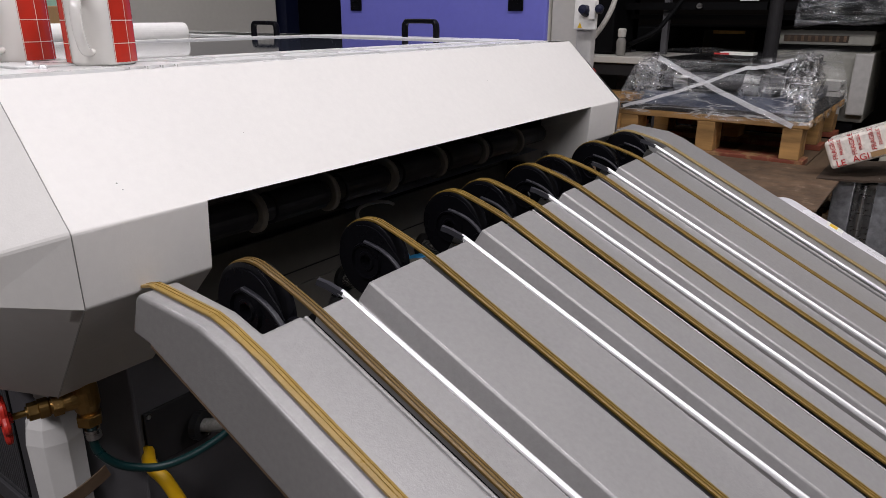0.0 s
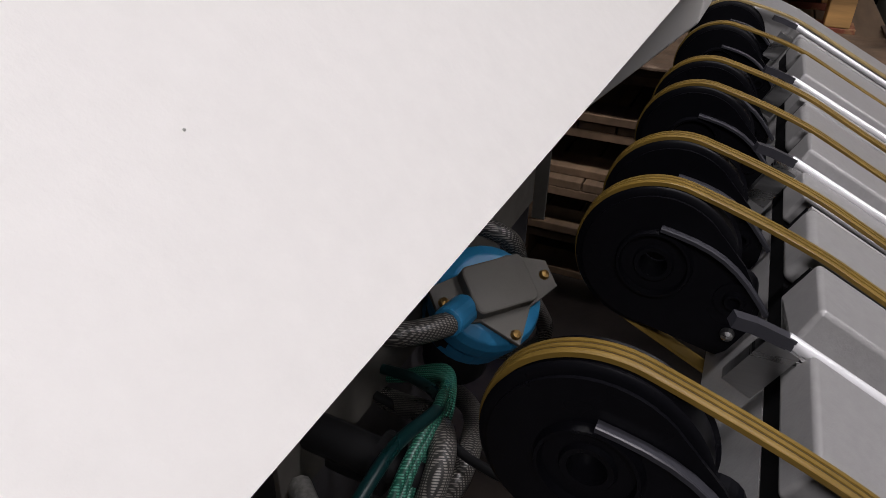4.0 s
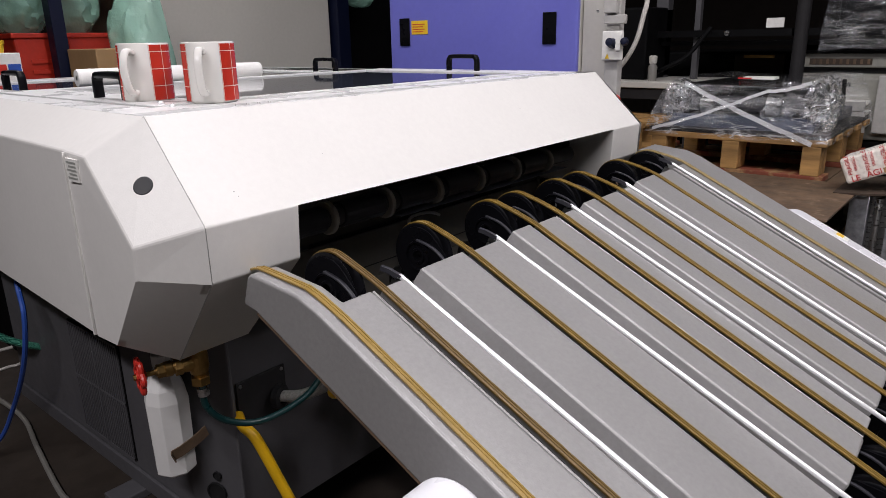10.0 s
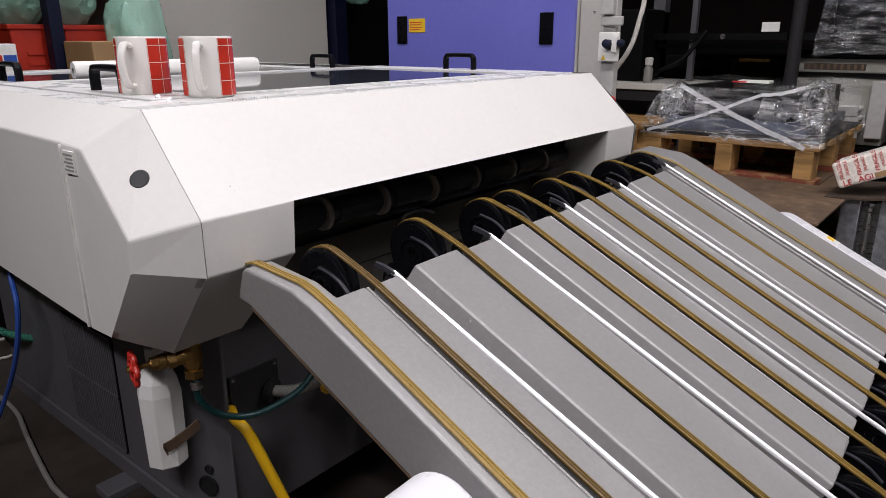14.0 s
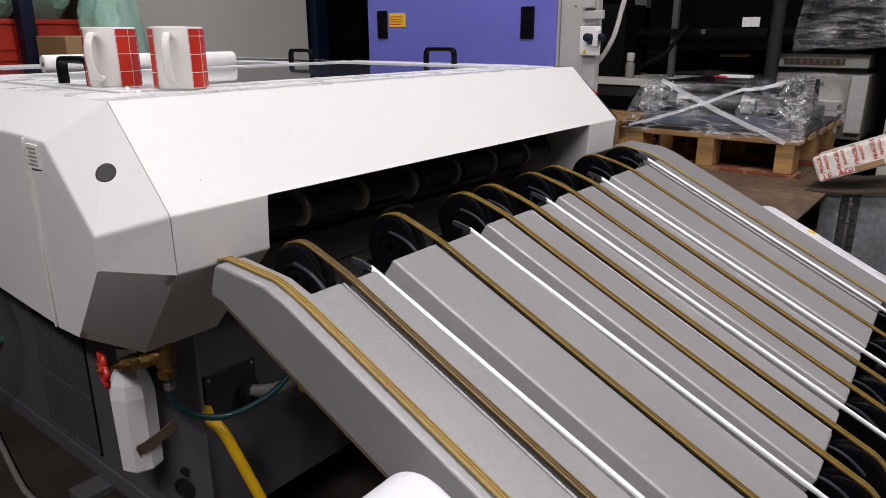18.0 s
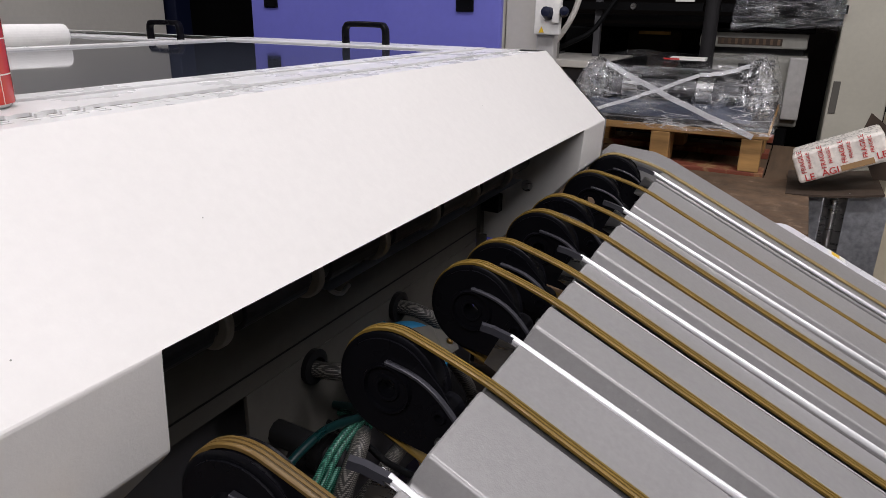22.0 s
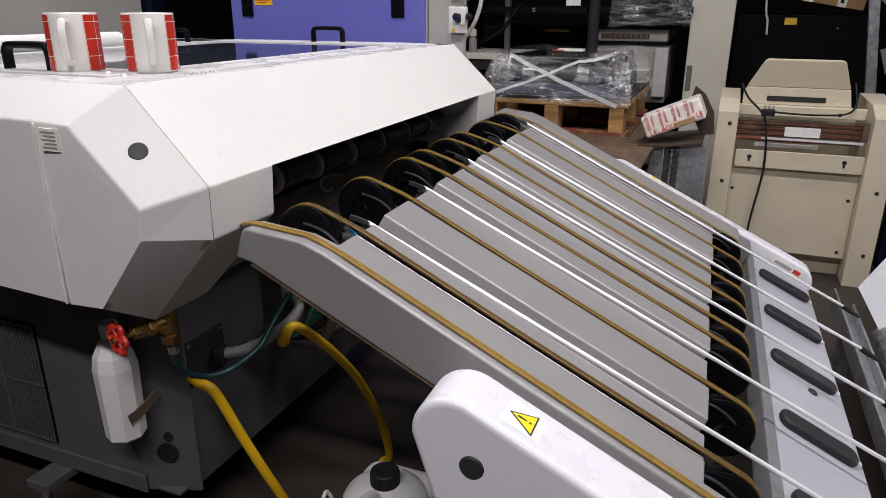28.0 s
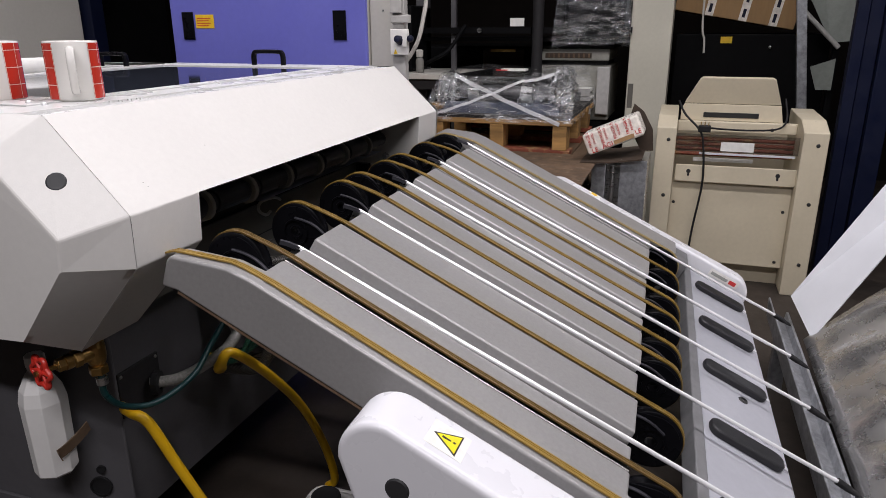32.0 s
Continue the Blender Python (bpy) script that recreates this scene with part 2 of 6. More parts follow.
M_CARD = surface("brown_cardboard", (0.36, 0.22, 0.10), 0.8, grain=50, spread=0.06, blot=4, blots=0.12, bump=0.15, stretch=(1, 1, 0.2))
M_TAPE = surface("white_tape", (0.86, 0.81, 0.73), 0.3, blot=20, blots=0.15, bump=0.5, bump_scale=38)
M_TAPERED = surface("red_tape_print", (0.55, 0.03, 0.03), 0.35, bump=0.05)
M_FOIL = surface("crumpled_foil", (0.66, 0.65, 0.64), 0.26, 0.9, grain=12, spread=0.04, blot=4, blots=0.08, bump=0.6, bump_scale=9)
# Dark grey that carries the base recess's shade; also serves plainly dark boards.
M_SHADED = surface("dark_paint_and_shade", (0.022, 0.021, 0.022), 0.6, spec=0.2, grain=30, spread=0.1, blots=0.2, bump=0.1)
M_GREENSHEET = surface("pale_green_sheet", (0.24, 0.26, 0.235), 0.5, blots=0.12, bump=0.05)
M_SHEET = surface("pale_metal_sheet", (0.66, 0.67, 0.70), 0.4, 0.1, grain=20, spread=0.02, blots=0.04, bump=0.02)
M_TRAY = surface("lilac_grey_tray", (0.36, 0.365, 0.40), 0.42, grain=60, spread=0.03, blots=0.06, bump=0.12)
M_LABEL = surface("white_label", (0.78, 0.77, 0.73), 0.5, bump=0.0)
M_YLABEL = surface("yellow_label", (0.80, 0.52, 0.03), 0.4, bump=0.0)
M_INK = surface("black_ink", (0.02, 0.02, 0.02), 0.5, bump=0.0)
M_GREYINK = surface("grey_ink", (0.32, 0.33, 0.30), 0.6, bump=0.0)
M_REDPLASTIC = surface("red_crate_plastic", (0.45, 0.03, 0.015), 0.4, blots=0.15, bump=0.05)
M_BAG = see_through("green_bubble_bag", (0.42, 0.74, 0.60), 0.12, 0.5, 1.0, 34)
def film_sheet(name, low, high, scale, stretch, crease=0.5, fine=4, milk=0.0, spread=(0.45, 0.66), rough=0.26):
    """Clear film: see-through, with glossy facets and thin whitish creases."""
    m = bpy.data.materials.new(name)
    m.use_nodes = True
    nt = m.node_tree
    out = nt.nodes["Material Output"]
    clear, gloss, mix = nt.nodes.new("ShaderNodeBsdfTransparent"), nt.nodes.new("ShaderNodeBsdfGlossy"), nt.nodes.new("ShaderNodeMixShader")
    gloss.inputs["Color"].default_value = (0.95, 0.96, 0.98, 1)
    gloss.inputs["Roughness"].default_value = rough
    nt.links.new(ramp(nt, noise_of(nt, scale, 7, 0.7, stretch), [(spread[0], (low,) * 3), (spread[1], (high,) * 3)]), mix.inputs[0])
    bp = nt.nodes.new("ShaderNodeBump")
    bp.inputs["Strength"].default_value, bp.inputs["Distance"].default_value = 1.0, 0.04
    nt.links.new(noise_of(nt, scale * 1.2, fine, 0.6, stretch), bp.inputs["Height"])
    nt.links.new(bp.outputs[0], gloss.inputs["Normal"])
    nt.links.new(clear.outputs[0], mix.inputs[1])
    nt.links.new(gloss.outputs[0], mix.inputs[2])
    # creases, where the film is bunched and looks milky
    line = ramp(nt, noise_of(nt, scale * 0.9, 3, 0.6, (stretch[0] * 1.5, stretch[1] * 0.8, stretch[2] * 1.6)), [(0.475, (0, 0, 0)), (0.5, (1, 1, 1)), (0.525, (0, 0, 0))])
    patch = ramp(nt, noise_of(nt, scale * 0.35, 3, 0.5, stretch), [(0.46, (milk,) * 3), (0.6, (crease,) * 3)])
    both = nt.nodes.new("ShaderNodeMath")
    both.operation = "MULTIPLY"
    nt.links.new(line, both.inputs[0])
    nt.links.new(patch, both.inputs[1])
    milky, top = nt.nodes.new("ShaderNodeBsdfTranslucent"), nt.nodes.new("ShaderNodeMixShader")
    white, half = nt.nodes.new("ShaderNodeBsdfDiffuse"), nt.nodes.new("ShaderNodeMixShader")
    half.inputs[0].default_value = 0.3
    nt.links.new(white.outputs[0], half.inputs[1])
    nt.links.new(milky.outputs[0], half.inputs[2])
    nt.links.new(both.outputs[0], top.inputs[0])
    nt.links.new(mix.outputs[0], top.inputs[1])
    nt.links.new(half.outputs[0], top.inputs[2])
    nt.links.new(top.outputs[0], out.inputs["Surface"])
    return m


M_FILM = film_sheet("stretch_film", 0.03, 0.5, 8, (1, 0.55, 1.7), 0.5, 6, 0.03, (0.44, 0.74), 0.24)
M_FILMEND = film_sheet("bunched_stretch_film", 0.10, 0.85, 13, (1, 1.3, 1), 0.6, 3, 0.1, (0.4, 0.62), 0.24)
M_FILM3 = film_sheet("dark_rack_film", 0.02, 0.45, 9, (1, 1.2, 4.0), 0.35)
M_REDWOOD = surface("red_stained_wood", (0.24, 0.06, 0.03), 0.7, grain=26, spread=0.3, blots=0.3, bump=0.4, bump_scale=70, stretch=(1, 0.12, 1), stain=(0.34, 0.2, 0.09), stain_scale=16, stain_from=0.5)
M_DARKCARD = surface("dark_brown_card", (0.05, 0.032, 0.02), 0.75, grain=30, spread=0.15, blots=0.25, bump=0.2)
M_SLATE = surface("slate_blue_sheet", (0.036, 0.044, 0.068), 0.42, grain=20, spread=0.1, blot=5, blots=0.3, bump=0.1)
M_BAND = see_through("twisted_film", (0.86, 0.87, 0.89), 0.2, 0.42, 0.6, 60)
M_BOARD = surface("worn_brown_board", (0.135, 0.085, 0.05), 0.75, grain=22, spread=0.3, blot=6, blots=0.35, bump=0.5, bump_scale=50, stain=(0.25, 0.18, 0.125), stain_scale=11, stain_from=0.6)
M_SIGN = surface("lemon_yellow_print", (0.85, 0.72, 0.02), 0.4, bump=0.0)
M_SMOKE = see_through("smoked_acrylic", (0.03, 0.024, 0.02), 0.04, 0.68, 0.25, 7)
M_FLOOR = surface("stained_concrete", (0.042, 0.032, 0.025), 0.6, grain=14, spread=0.2, blot=1.6, blots=0.3, bump=0.35, bump_scale=60, stain=(0.018, 0.014, 0.011), stain_scale=2.2, stain_from=0.55)
# Coloured near black to keep the unlit background dark and cut bounced light.
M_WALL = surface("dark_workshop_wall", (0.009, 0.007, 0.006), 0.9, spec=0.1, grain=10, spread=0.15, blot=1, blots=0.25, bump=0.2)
M_CEIL = surface("ceiling_board", (0.07, 0.068, 0.066), 0.8, bump=0.1)
M_CABLE = surface("white_cable", (0.62, 0.60, 0.55), 0.45, bump=0.03)
M_GREYCABLE = surface("grey_cable", (0.22, 0.21, 0.19), 0.5, bump=0.03)


# ---- mesh helpers ----
def thing(name, label, category, at=(0, 0, 0), group="", kind=""):
    e = new(name)
    e.empty_display_size = 0.05
    e.location = at
    return tagged(e, label, category, group, kind)


def part(name, bm, material, parent=None, label="", bevel=0.0, smooth=False, solid=0.0, seg=2):
    """Links a bmesh, laid out in world coordinates, as one mesh object under a thing or a part."""
    bmesh.ops.recalc_face_normals(bm, faces=bm.faces)
    me = bpy.data.meshes.new(name)
    bm.to_mesh(me)
    bm.free()
    me.materials.append(material)
    if smooth:
        for p in me.polygons:
            p.use_smooth = True
        if not bevel:
            me.set_sharp_from_angle(angle=radians(38))
    ob = new(name, me)
    if parent is not None:
        ob.parent = parent
        if parent.type == "EMPTY":
            ob.matrix_parent_inverse = Matrix.Translation(-parent.location)
    if solid:
        md = ob.modifiers.new("solid", "SOLIDIFY")
        md.thickness, md.offset = abs(solid), (-1 if solid > 0 else 1)
    if bevel:
        md = ob.modifiers.new("bevel", "BEVEL")
        md.width, md.segments, md.limit_method, md.angle_limit = bevel, seg, "ANGLE", radians(25)
        md.harden_normals = smooth
    return tagged(ob, label) if label else ob


def solo(name, bm, material, label, category, bevel=0.0, smooth=False, solid=0.0, kind="", group=""):
    return tagged(part(name, bm, material, None, label, bevel, smooth, solid), label, category, group, kind)


def box(x0, x1, y0, y1, z0, z1, bm=None, m=None):
    bm = bm or bmesh.new()
    v = [bm.verts.new((x, y, z)) for x in (x0, x1) for y in (y0, y1) for z in (z0, z1)]
    if m is not None:
        bmesh.ops.transform(bm, matrix=m, verts=v)
    for f in ((0, 1, 3, 2), (4, 6, 7, 5), (0, 4, 5, 1), (2, 3, 7, 6), (0, 2, 6, 4), (1, 5, 7, 3)):
        bm.faces.new([v[i] for i in f])
    return bm


def faces(polys, bm=None):
    """Polygons by corner, welded where corners meet."""
    bm = bm or bmesh.new()
    for p in polys:
        bm.faces.new([bm.verts.new(c) for c in p])
    bmesh.ops.remove_doubles(bm, verts=bm.verts, dist=1e-5)
    return bm


def prism(outline, axis, a, b, bm=None, m=None):
    """An outline in two axes, drawn out along the third from a to b."""
    bm = bm or bmesh.new()

    def put(p, t):
        q = list(p)
        q.insert("xyz".index(axis), t)
        return m @ Vector(q) if m is not None else Vector(q)

    lo = [bm.verts.new(put(p, a)) for p in outline]
    hi = [bm.verts.new(put(p, b)) for p in outline]
    n = len(outline)
    bm.faces.new(lo[::-1])
    bm.faces.new(hi)
    for i in range(n):
        bm.faces.new((lo[i], lo[(i + 1) % n], hi[(i + 1) % n], hi[i]))
    return bm


def lathe(profile, centre, axis=(0, 0, 1), n=32, bm=None):
    """A profile of (radius, height) turned round an axis."""
    bm = bm or bmesh.new()
    turn = Matrix.Translation(centre) @ Vector(axis).to_track_quat("Z", "Y").to_matrix().to_4x4()
    rings = []
    for r, h in profile:
        if r < 1e-6:
            rings.append([bm.verts.new(turn @ Vector((0, 0, h)))])
        else:
            rings.append([bm.verts.new(turn @ Vector((r * math.cos(2 * math.pi * i / n), r * math.sin(2 * math.pi * i / n), h))) for i in range(n)])
    for a, b in zip(rings, rings[1:]):
        for i in range(n):
            j = (i + 1) % n
            if len(a) == 1 and len(b) == 1:
                break
            if len(a) == 1:
                bm.faces.new((a[0], b[j], b[i]))
            elif len(b) == 1:
                bm.faces.new((a[i], a[j], b[0]))
            else:
                bm.faces.new((a[i], a[j], b[j], b[i]))
    return bm


def rod(a, b, r, n=16, bm=None):
    a, b = Vector(a), Vector(b)
    return lathe([(0, 0), (r, 0), (r, (b - a).length), (0, (b - a).length)], a, b - a, n, bm)


def spline(points, steps=10):
    """A smooth way through points."""
    p = [Vector(q) for q in points]
    p = [p[0] * 2 - p[1]] + p + [p[-1] * 2 - p[-2]]
    out = []
    for i in range(1, len(p) - 2):
        for s in range(steps):
            t = s / steps
            out.append(0.5 * (2 * p[i] + (p[i + 1] - p[i - 1]) * t + (2 * p[i - 1] - 5 * p[i] + 4 * p[i + 1] - p[i + 2]) * t * t
                              + (3 * p[i] - p[i - 1] - 3 * p[i + 1] + p[i + 2]) * t ** 3))
    return out + [p[-2]]


def sweep(way, section, up=(0, 0, 1), bm=None, closed=False):
    """A section of (side, up) offsets carried along a way."""
    bm = bm or bmesh.new()
    rings, n, last = [], len(way), Vector(up)
    for i, p in enumerate(way):
        if closed:
            d = way[(i + 1) % n] - way[i - 1]
        else:
            d = way[min(i + 1, n - 1)] - way[max(i - 1, 0)]
        d.normalize()
        side = d.cross(last)
        if side.length < 1e-4:
            side = d.cross(Vector((1, 0.3, 0.2)))
        side.normalize()
        above = side.cross(d)
        last = above
        rings.append([bm.verts.new(p + side * s + above * u) for s, u in section])
    m = len(section)
    pairs = list(zip(rings, rings[1:])) + ([(rings[-1], rings[0])] if closed else [])
    for a, b in pairs:
        for i in range(m):
            bm.faces.new((a[i], a[(i + 1) % m], b[(i + 1) % m], b[i]))
    if not closed:
        bm.faces.new(rings[0][::-1])
        bm.faces.new(rings[-1])
    return bm


def circle(r, n=10):
    return [(r * math.cos(2 * math.pi * i / n), r * math.sin(2 * math.pi * i / n)) for i in range(n)]


def hose(points, r, bm=None, n=10, steps=10):
    return sweep(spline(points, steps), circle(r, n), bm=bm)


def rounded(w, h, r, n=5, cx=0.0, cy=0.0):
    """The outline of a rounded rectangle."""
    out = []
    for sx, sy, a0 in ((1, 1, 0), (-1, 1, 90), (-1, -1, 180), (1, -1, 270)):
        for i in range(n + 1):
            a = radians(a0 + 90 * i / n)
            out.append((cx + sx * (w / 2 - r) + r * math.cos(a), cy + sy * (h / 2 - r) + r * math.sin(a)))
    return out


def writing(name, text, size, m, material, parent, depth=0.0004):
    """Raised lettering, turned into a mesh."""
    cu = bpy.data.curves.new(name, "FONT")
    cu.body, cu.size, cu.extrude, cu.align_x, cu.align_y = text, size, depth, "CENTER", "CENTER"
    tmp = bpy.data.objects.new(name, cu)
    me = bpy.data.meshes.new_from_object(tmp)
    me.transform(m)
    bpy.data.objects.remove(tmp)
    me.materials.append(material)
    ob = new(name, me)
    ob.parent = parent
    if parent.type == "EMPTY":
        ob.matrix_parent_inverse = Matrix.Translation(-parent.location)
    return ob

# ---- setting ----
solo("floor", box(-4.0, 6.0, -4.5, 5.5, -0.1, 0.0), M_FLOOR, "worn dark stained concrete workshop floor", "floor", kind="structure")
solo("ceiling", box(-4.0, 6.0, -4.5, 5.5, 3.1, 3.25), M_CEIL, "plain grey workshop ceiling", "ceiling", kind="structure")
solo("wall_east", box(5.0, 5.2, -4.5, 5.5, 0, 3.1), M_WALL, "workshop wall behind the machines, coloured near black for the unlit depth", "wall", kind="structure")
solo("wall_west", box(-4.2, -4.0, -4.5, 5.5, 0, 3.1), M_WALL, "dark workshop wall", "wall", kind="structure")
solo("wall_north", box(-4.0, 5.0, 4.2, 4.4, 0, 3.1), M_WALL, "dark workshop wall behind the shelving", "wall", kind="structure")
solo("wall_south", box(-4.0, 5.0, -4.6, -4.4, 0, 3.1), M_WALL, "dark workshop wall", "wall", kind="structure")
for lx, ly, lz, lp in LAMPS:
    e = thing("ceiling_light", "long white fluorescent batten on the ceiling", "ceiling light", (lx, ly, 3.1), "ceiling battens")
    part("housing", box(lx - 0.05, lx + 0.05, ly - 1.25, ly + 1.25, 3.02, 3.1), M_FRAME, e, bevel=0.004)
    part("tube", rod((lx, ly - 1.2, 3.0), (lx, ly + 1.2, 3.0), 0.013), M_LABEL, e)

# ---- plate processor: hood ----
proc = thing("plate_processor", "white and grey plate processor with chamfered hood", "machine", (0.6, 0.7, 0.15))
FX, SX = 1.29, -0.073           # far seam, side face


def side_x(y):
    return SX + 0.055 * max(0.0, y - 0.04)


T0, F1, F2, F3 = (0.0, 0.98), (-0.138, 0.848), (-0.134, 0.769), (0.022, 0.605)
SL0, SL1, BACK = 0.14, 1.137, 1.5


LEAN = {T0: 0.0, F1: -0.0105, F2: -0.008, F3: 0.014}      # the near seam leans a little


def fp(x, yz):
    return (x + (LEAN[yz] if x < 0.01 else 0.0), yz[0], yz[1])


g = 0.0006
front = faces([
    [fp(g, T0), fp(FX - g, T0), fp(FX - g, F1), fp(SL1, F1), fp(SL0, F1), fp(g, F1)],
    [fp(g, F1), fp(SL0, F1), fp(SL0, F2), fp(g, F2)],
    [fp(SL1, F1), fp(FX - g, F1), fp(FX - g, F2), fp(SL1, F2)],
    [fp(g, F2), fp(SL0, F2), fp(SL0, F3), fp(g, F3)],
    [fp(SL1, F2), fp(FX - g, F2), fp(FX - g, F3), fp(SL1, F3)],
    [fp(SL0, F1), fp(SL0, F2), fp(SL0, F3), (SL0, 0.06, 0.605), (SL0, 0.06, 0.848)],
    [fp(SL1, F1), fp(SL1, F2), fp(SL1, F3), (SL1, 0.094, 0.605), (SL1, 0.094, 0.848)],
])
front_panel = part("front_panel", front, M_WHITE, proc, "white textured sloping front panel over the delivery slot", bevel=0.0025)

part("seam_line", sweep([Vector(fp(0.0, q)) + Vector((0, 0.0016, -0.0006)) for q in (T0, F1, F2, F3)], circle(0.0013, 6), up=(1, 0, 0)), M_GREYPAINT, front_panel)
for cx_, cy_, cz_, cr_ in ((0.058, -0.1055, 0.879, 0.0010), (0.06, -0.112, 0.873, 0.0006), (0.241, -0.0795, 0.904, 0.0005), (0.83, -0.06, 0.9226, 0.0008)):
    part("paint_chip", lathe([(0, 0.0006), (cr_, 0.0003), (cr_ * 1.2, -0.001)], (cx_, cy_, cz_), (0, -0.69, 0.72), 7), M_GREYINK, front_panel)


def corner(sgn, x0):
    """The chamfered corner panel beside a seam."""
    def q(dx, y, z):
        return (x0 + sgn * dx, y, z)
    s, l1, l2, l3 = 0.073, LEAN[F1], LEAN[F2], LEAN[F3]
    low = [Vector(p) for p in (q(l2 - g, -0.134, 0.769), q(l3 - g, 0.022, 0.605), q(-s + 0.003, 0.036, 0.657), q(-s - 0.004, -0.068, 0.78))]

    def warp(i, j, n=8):
        u, v = i / n, j / n
        return tuple((low[0] * (1 - u) + low[1] * u) * (1 - v) + (low[3] * (1 - u) + low[2] * u) * v)
    curved = [[warp(i, j), warp(i + 1, j), warp(i + 1, j + 1), warp(i, j + 1)] for i in range(8) for j in range(8)]
    return faces(curved + [
        [q(-g, 0, 0.98), q(l1 - g, -0.138, 0.848), q(-s - 0.005, -0.074, 0.825), q(-s + 0.003, 0.044, 0.93)],
        [q(l1 - g, -0.138, 0.848), q(l2 - g, -0.134, 0.769), q(-s - 0.004, -0.068, 0.78), q(-s - 0.005, -0.074, 0.825)],
        [q(-s + 0.003, 0.044, 0.93), q(-s - 0.005, -0.074, 0.825), q(-s - 0.004, -0.068, 0.78), q(-s + 0.003, 0.036, 0.657), q(-s + 0.006, 0.106, 0.652), q(-s + 0.006, 0.112, 0.932)],
        [q(-g, 0, 0.98), q(-s + 0.003, 0.044, 0.93), q(-s + 0.006, 0.112, 0.932), q(0.004, 0.112, 0.98)],
    ])


cp = part("corner_panel", corner(1, 0.0), M_WHITE, proc, "white chamfered corner panel with a round black plug", bevel=0.003)
cp2 = part("corner_panel", corner(-1, FX), M_WHITE, proc, bevel=0.003)
for o_ in (cp, cp2):
    for p_ in o_.data.polygons:
        p_.use_smooth = p_.index < 64          # the gently warped lower facet
# round plug on the corner panel
pn = (Vector((0, -0.138, 0.848)) - Vector((0, 0, 0.98))).cross(Vector((-0.07, 0.044, 0.93)) - Vector((0, 0, 0.98))).normalized()
if pn.z < 0:
    pn = -pn
pc = Vector((-0.042, -0.047, 0.9))
pc = Vector((-0.043, -0.05, 0.9)) - pn * 0.0068
part("plug", lathe([(0, 0.0005), (0.0115, 0.0005), (0.0135, -0.0005), (0.0135, -0.004), (0, -0.004)], pc, pn), M_PLUG, cp, "dark grey round plug")


def side_panel(mirror):
    ys = (0.1124, 0.5, 0.9, BACK)
    bm = bmesh.new()
    for a, b in zip(ys, ys[1:]):
        def w(y):
            x = side_x(y) + 0.004
            return FX - x if mirror else x
        def t(y):
            x = 0.004 + 0.05 * (y - 0.112)
            return FX - x if mirror else x
        faces([[(w(a), a, 0.652), (w(b), b, 0.652), (w(b), b, 0.932), (w(a), a, 0.932)],
               [(w(a), a, 0.932), (w(b), b, 0.932), (t(b), b, 0.98), (t(a), a, 0.98)]], bm)
    return bm


sp = part("side_panel", side_panel(False), M_WHITE, proc, "grey-white side cover of the hood", bevel=0.003)
part("side_panel", side_panel(True), M_WHITE, proc, bevel=0.003)
part("seam_strip", prism([(0.109, 0.653), (0.1125, 0.653), (0.1125, 0.931), (0.109, 0.931)], "x", side_x(0.11) - 0.001, side_x(0.11) + 0.01), M_LABEL, sp, "pale seam line")
rl = part("rating_label", box(side_x(0.08) - 0.0012, side_x(0.08) + 0.004, 0.062, 0.098, 0.893, 0.925), M_LABEL, sp, "small worn printed rating label")
for i in range(5):
    part("print_line", box(side_x(0.08) - 0.0018, side_x(0.08), 0.066, 0.094 - 0.005 * (i % 2), 0.897 + 0.0054 * i, 0.8995 + 0.0054 * i), M_GREYINK, rl)
part("hood_back", box(0.0, FX, BACK, BACK + 0.004, 0.62, 0.976), M_WHITE, proc)

# top strip with three rows of slots
def slotted(x0, x1, y0, y1, rows, step, slot, z, first):
    bm = bmesh.new()
    ys = [y0]
    for r in rows:
        ys += [r - 0.0016, r + 0.0016]
    ys.append(y1)
    polys = []
    for i in range(len(ys) - 1):
        if i % 2 == 0:
            polys.append([(x0, ys[i], z), (x1, ys[i], z), (x1, ys[i + 1], z), (x0, ys[i + 1], z)])
        else:
            x, k = x0, 0
            while True:
                s = first + step * k + 0.002 * (i // 2)
                if s + slot > x1 - 0.03:
                    break
                polys.append([(x, ys[i], z), (s, ys[i], z), (s, ys[i + 1], z), (x, ys[i + 1], z)])
                x, k = s + slot, k + 1
            polys.append([(x, ys[i], z), (x1, ys[i], z), (x1, ys[i + 1], z), (x, ys[i + 1], z)])
    for p in polys:
        bm.faces.new([bm.verts.new(c) for c in p])
    return bm


part("vent_strip", slotted(0.004, FX - 0.004, 0.001, 0.118, (0.037, 0.046, 0.055), 0.0212, 0.013, 0.977, 0.165), M_FRAME, proc, "white top strip pierced by three rows of slots", solid=0.003)
part("slot_backing", box(0.02, FX - 0.02, 0.012, 0.112, 0.9705, 0.9725), M_GREYPAINT, proc)
part("top_left_strip", faces([[(0.006, 0.12, 0.977), (0.075, 0.12, 0.977), (0.075, BACK, 0.977), (0.072, BACK, 0.977)]]), M_FRAME, proc, solid=0.003)
part("top_right_strip", faces([[(FX - 0.006, 0.12, 0.977), (FX - 0.03, 0.12, 0.977), (FX - 0.03, BACK, 0.977), (FX - 0.07, BACK, 0.977)]]), M_FRAME, proc, solid=0.003)
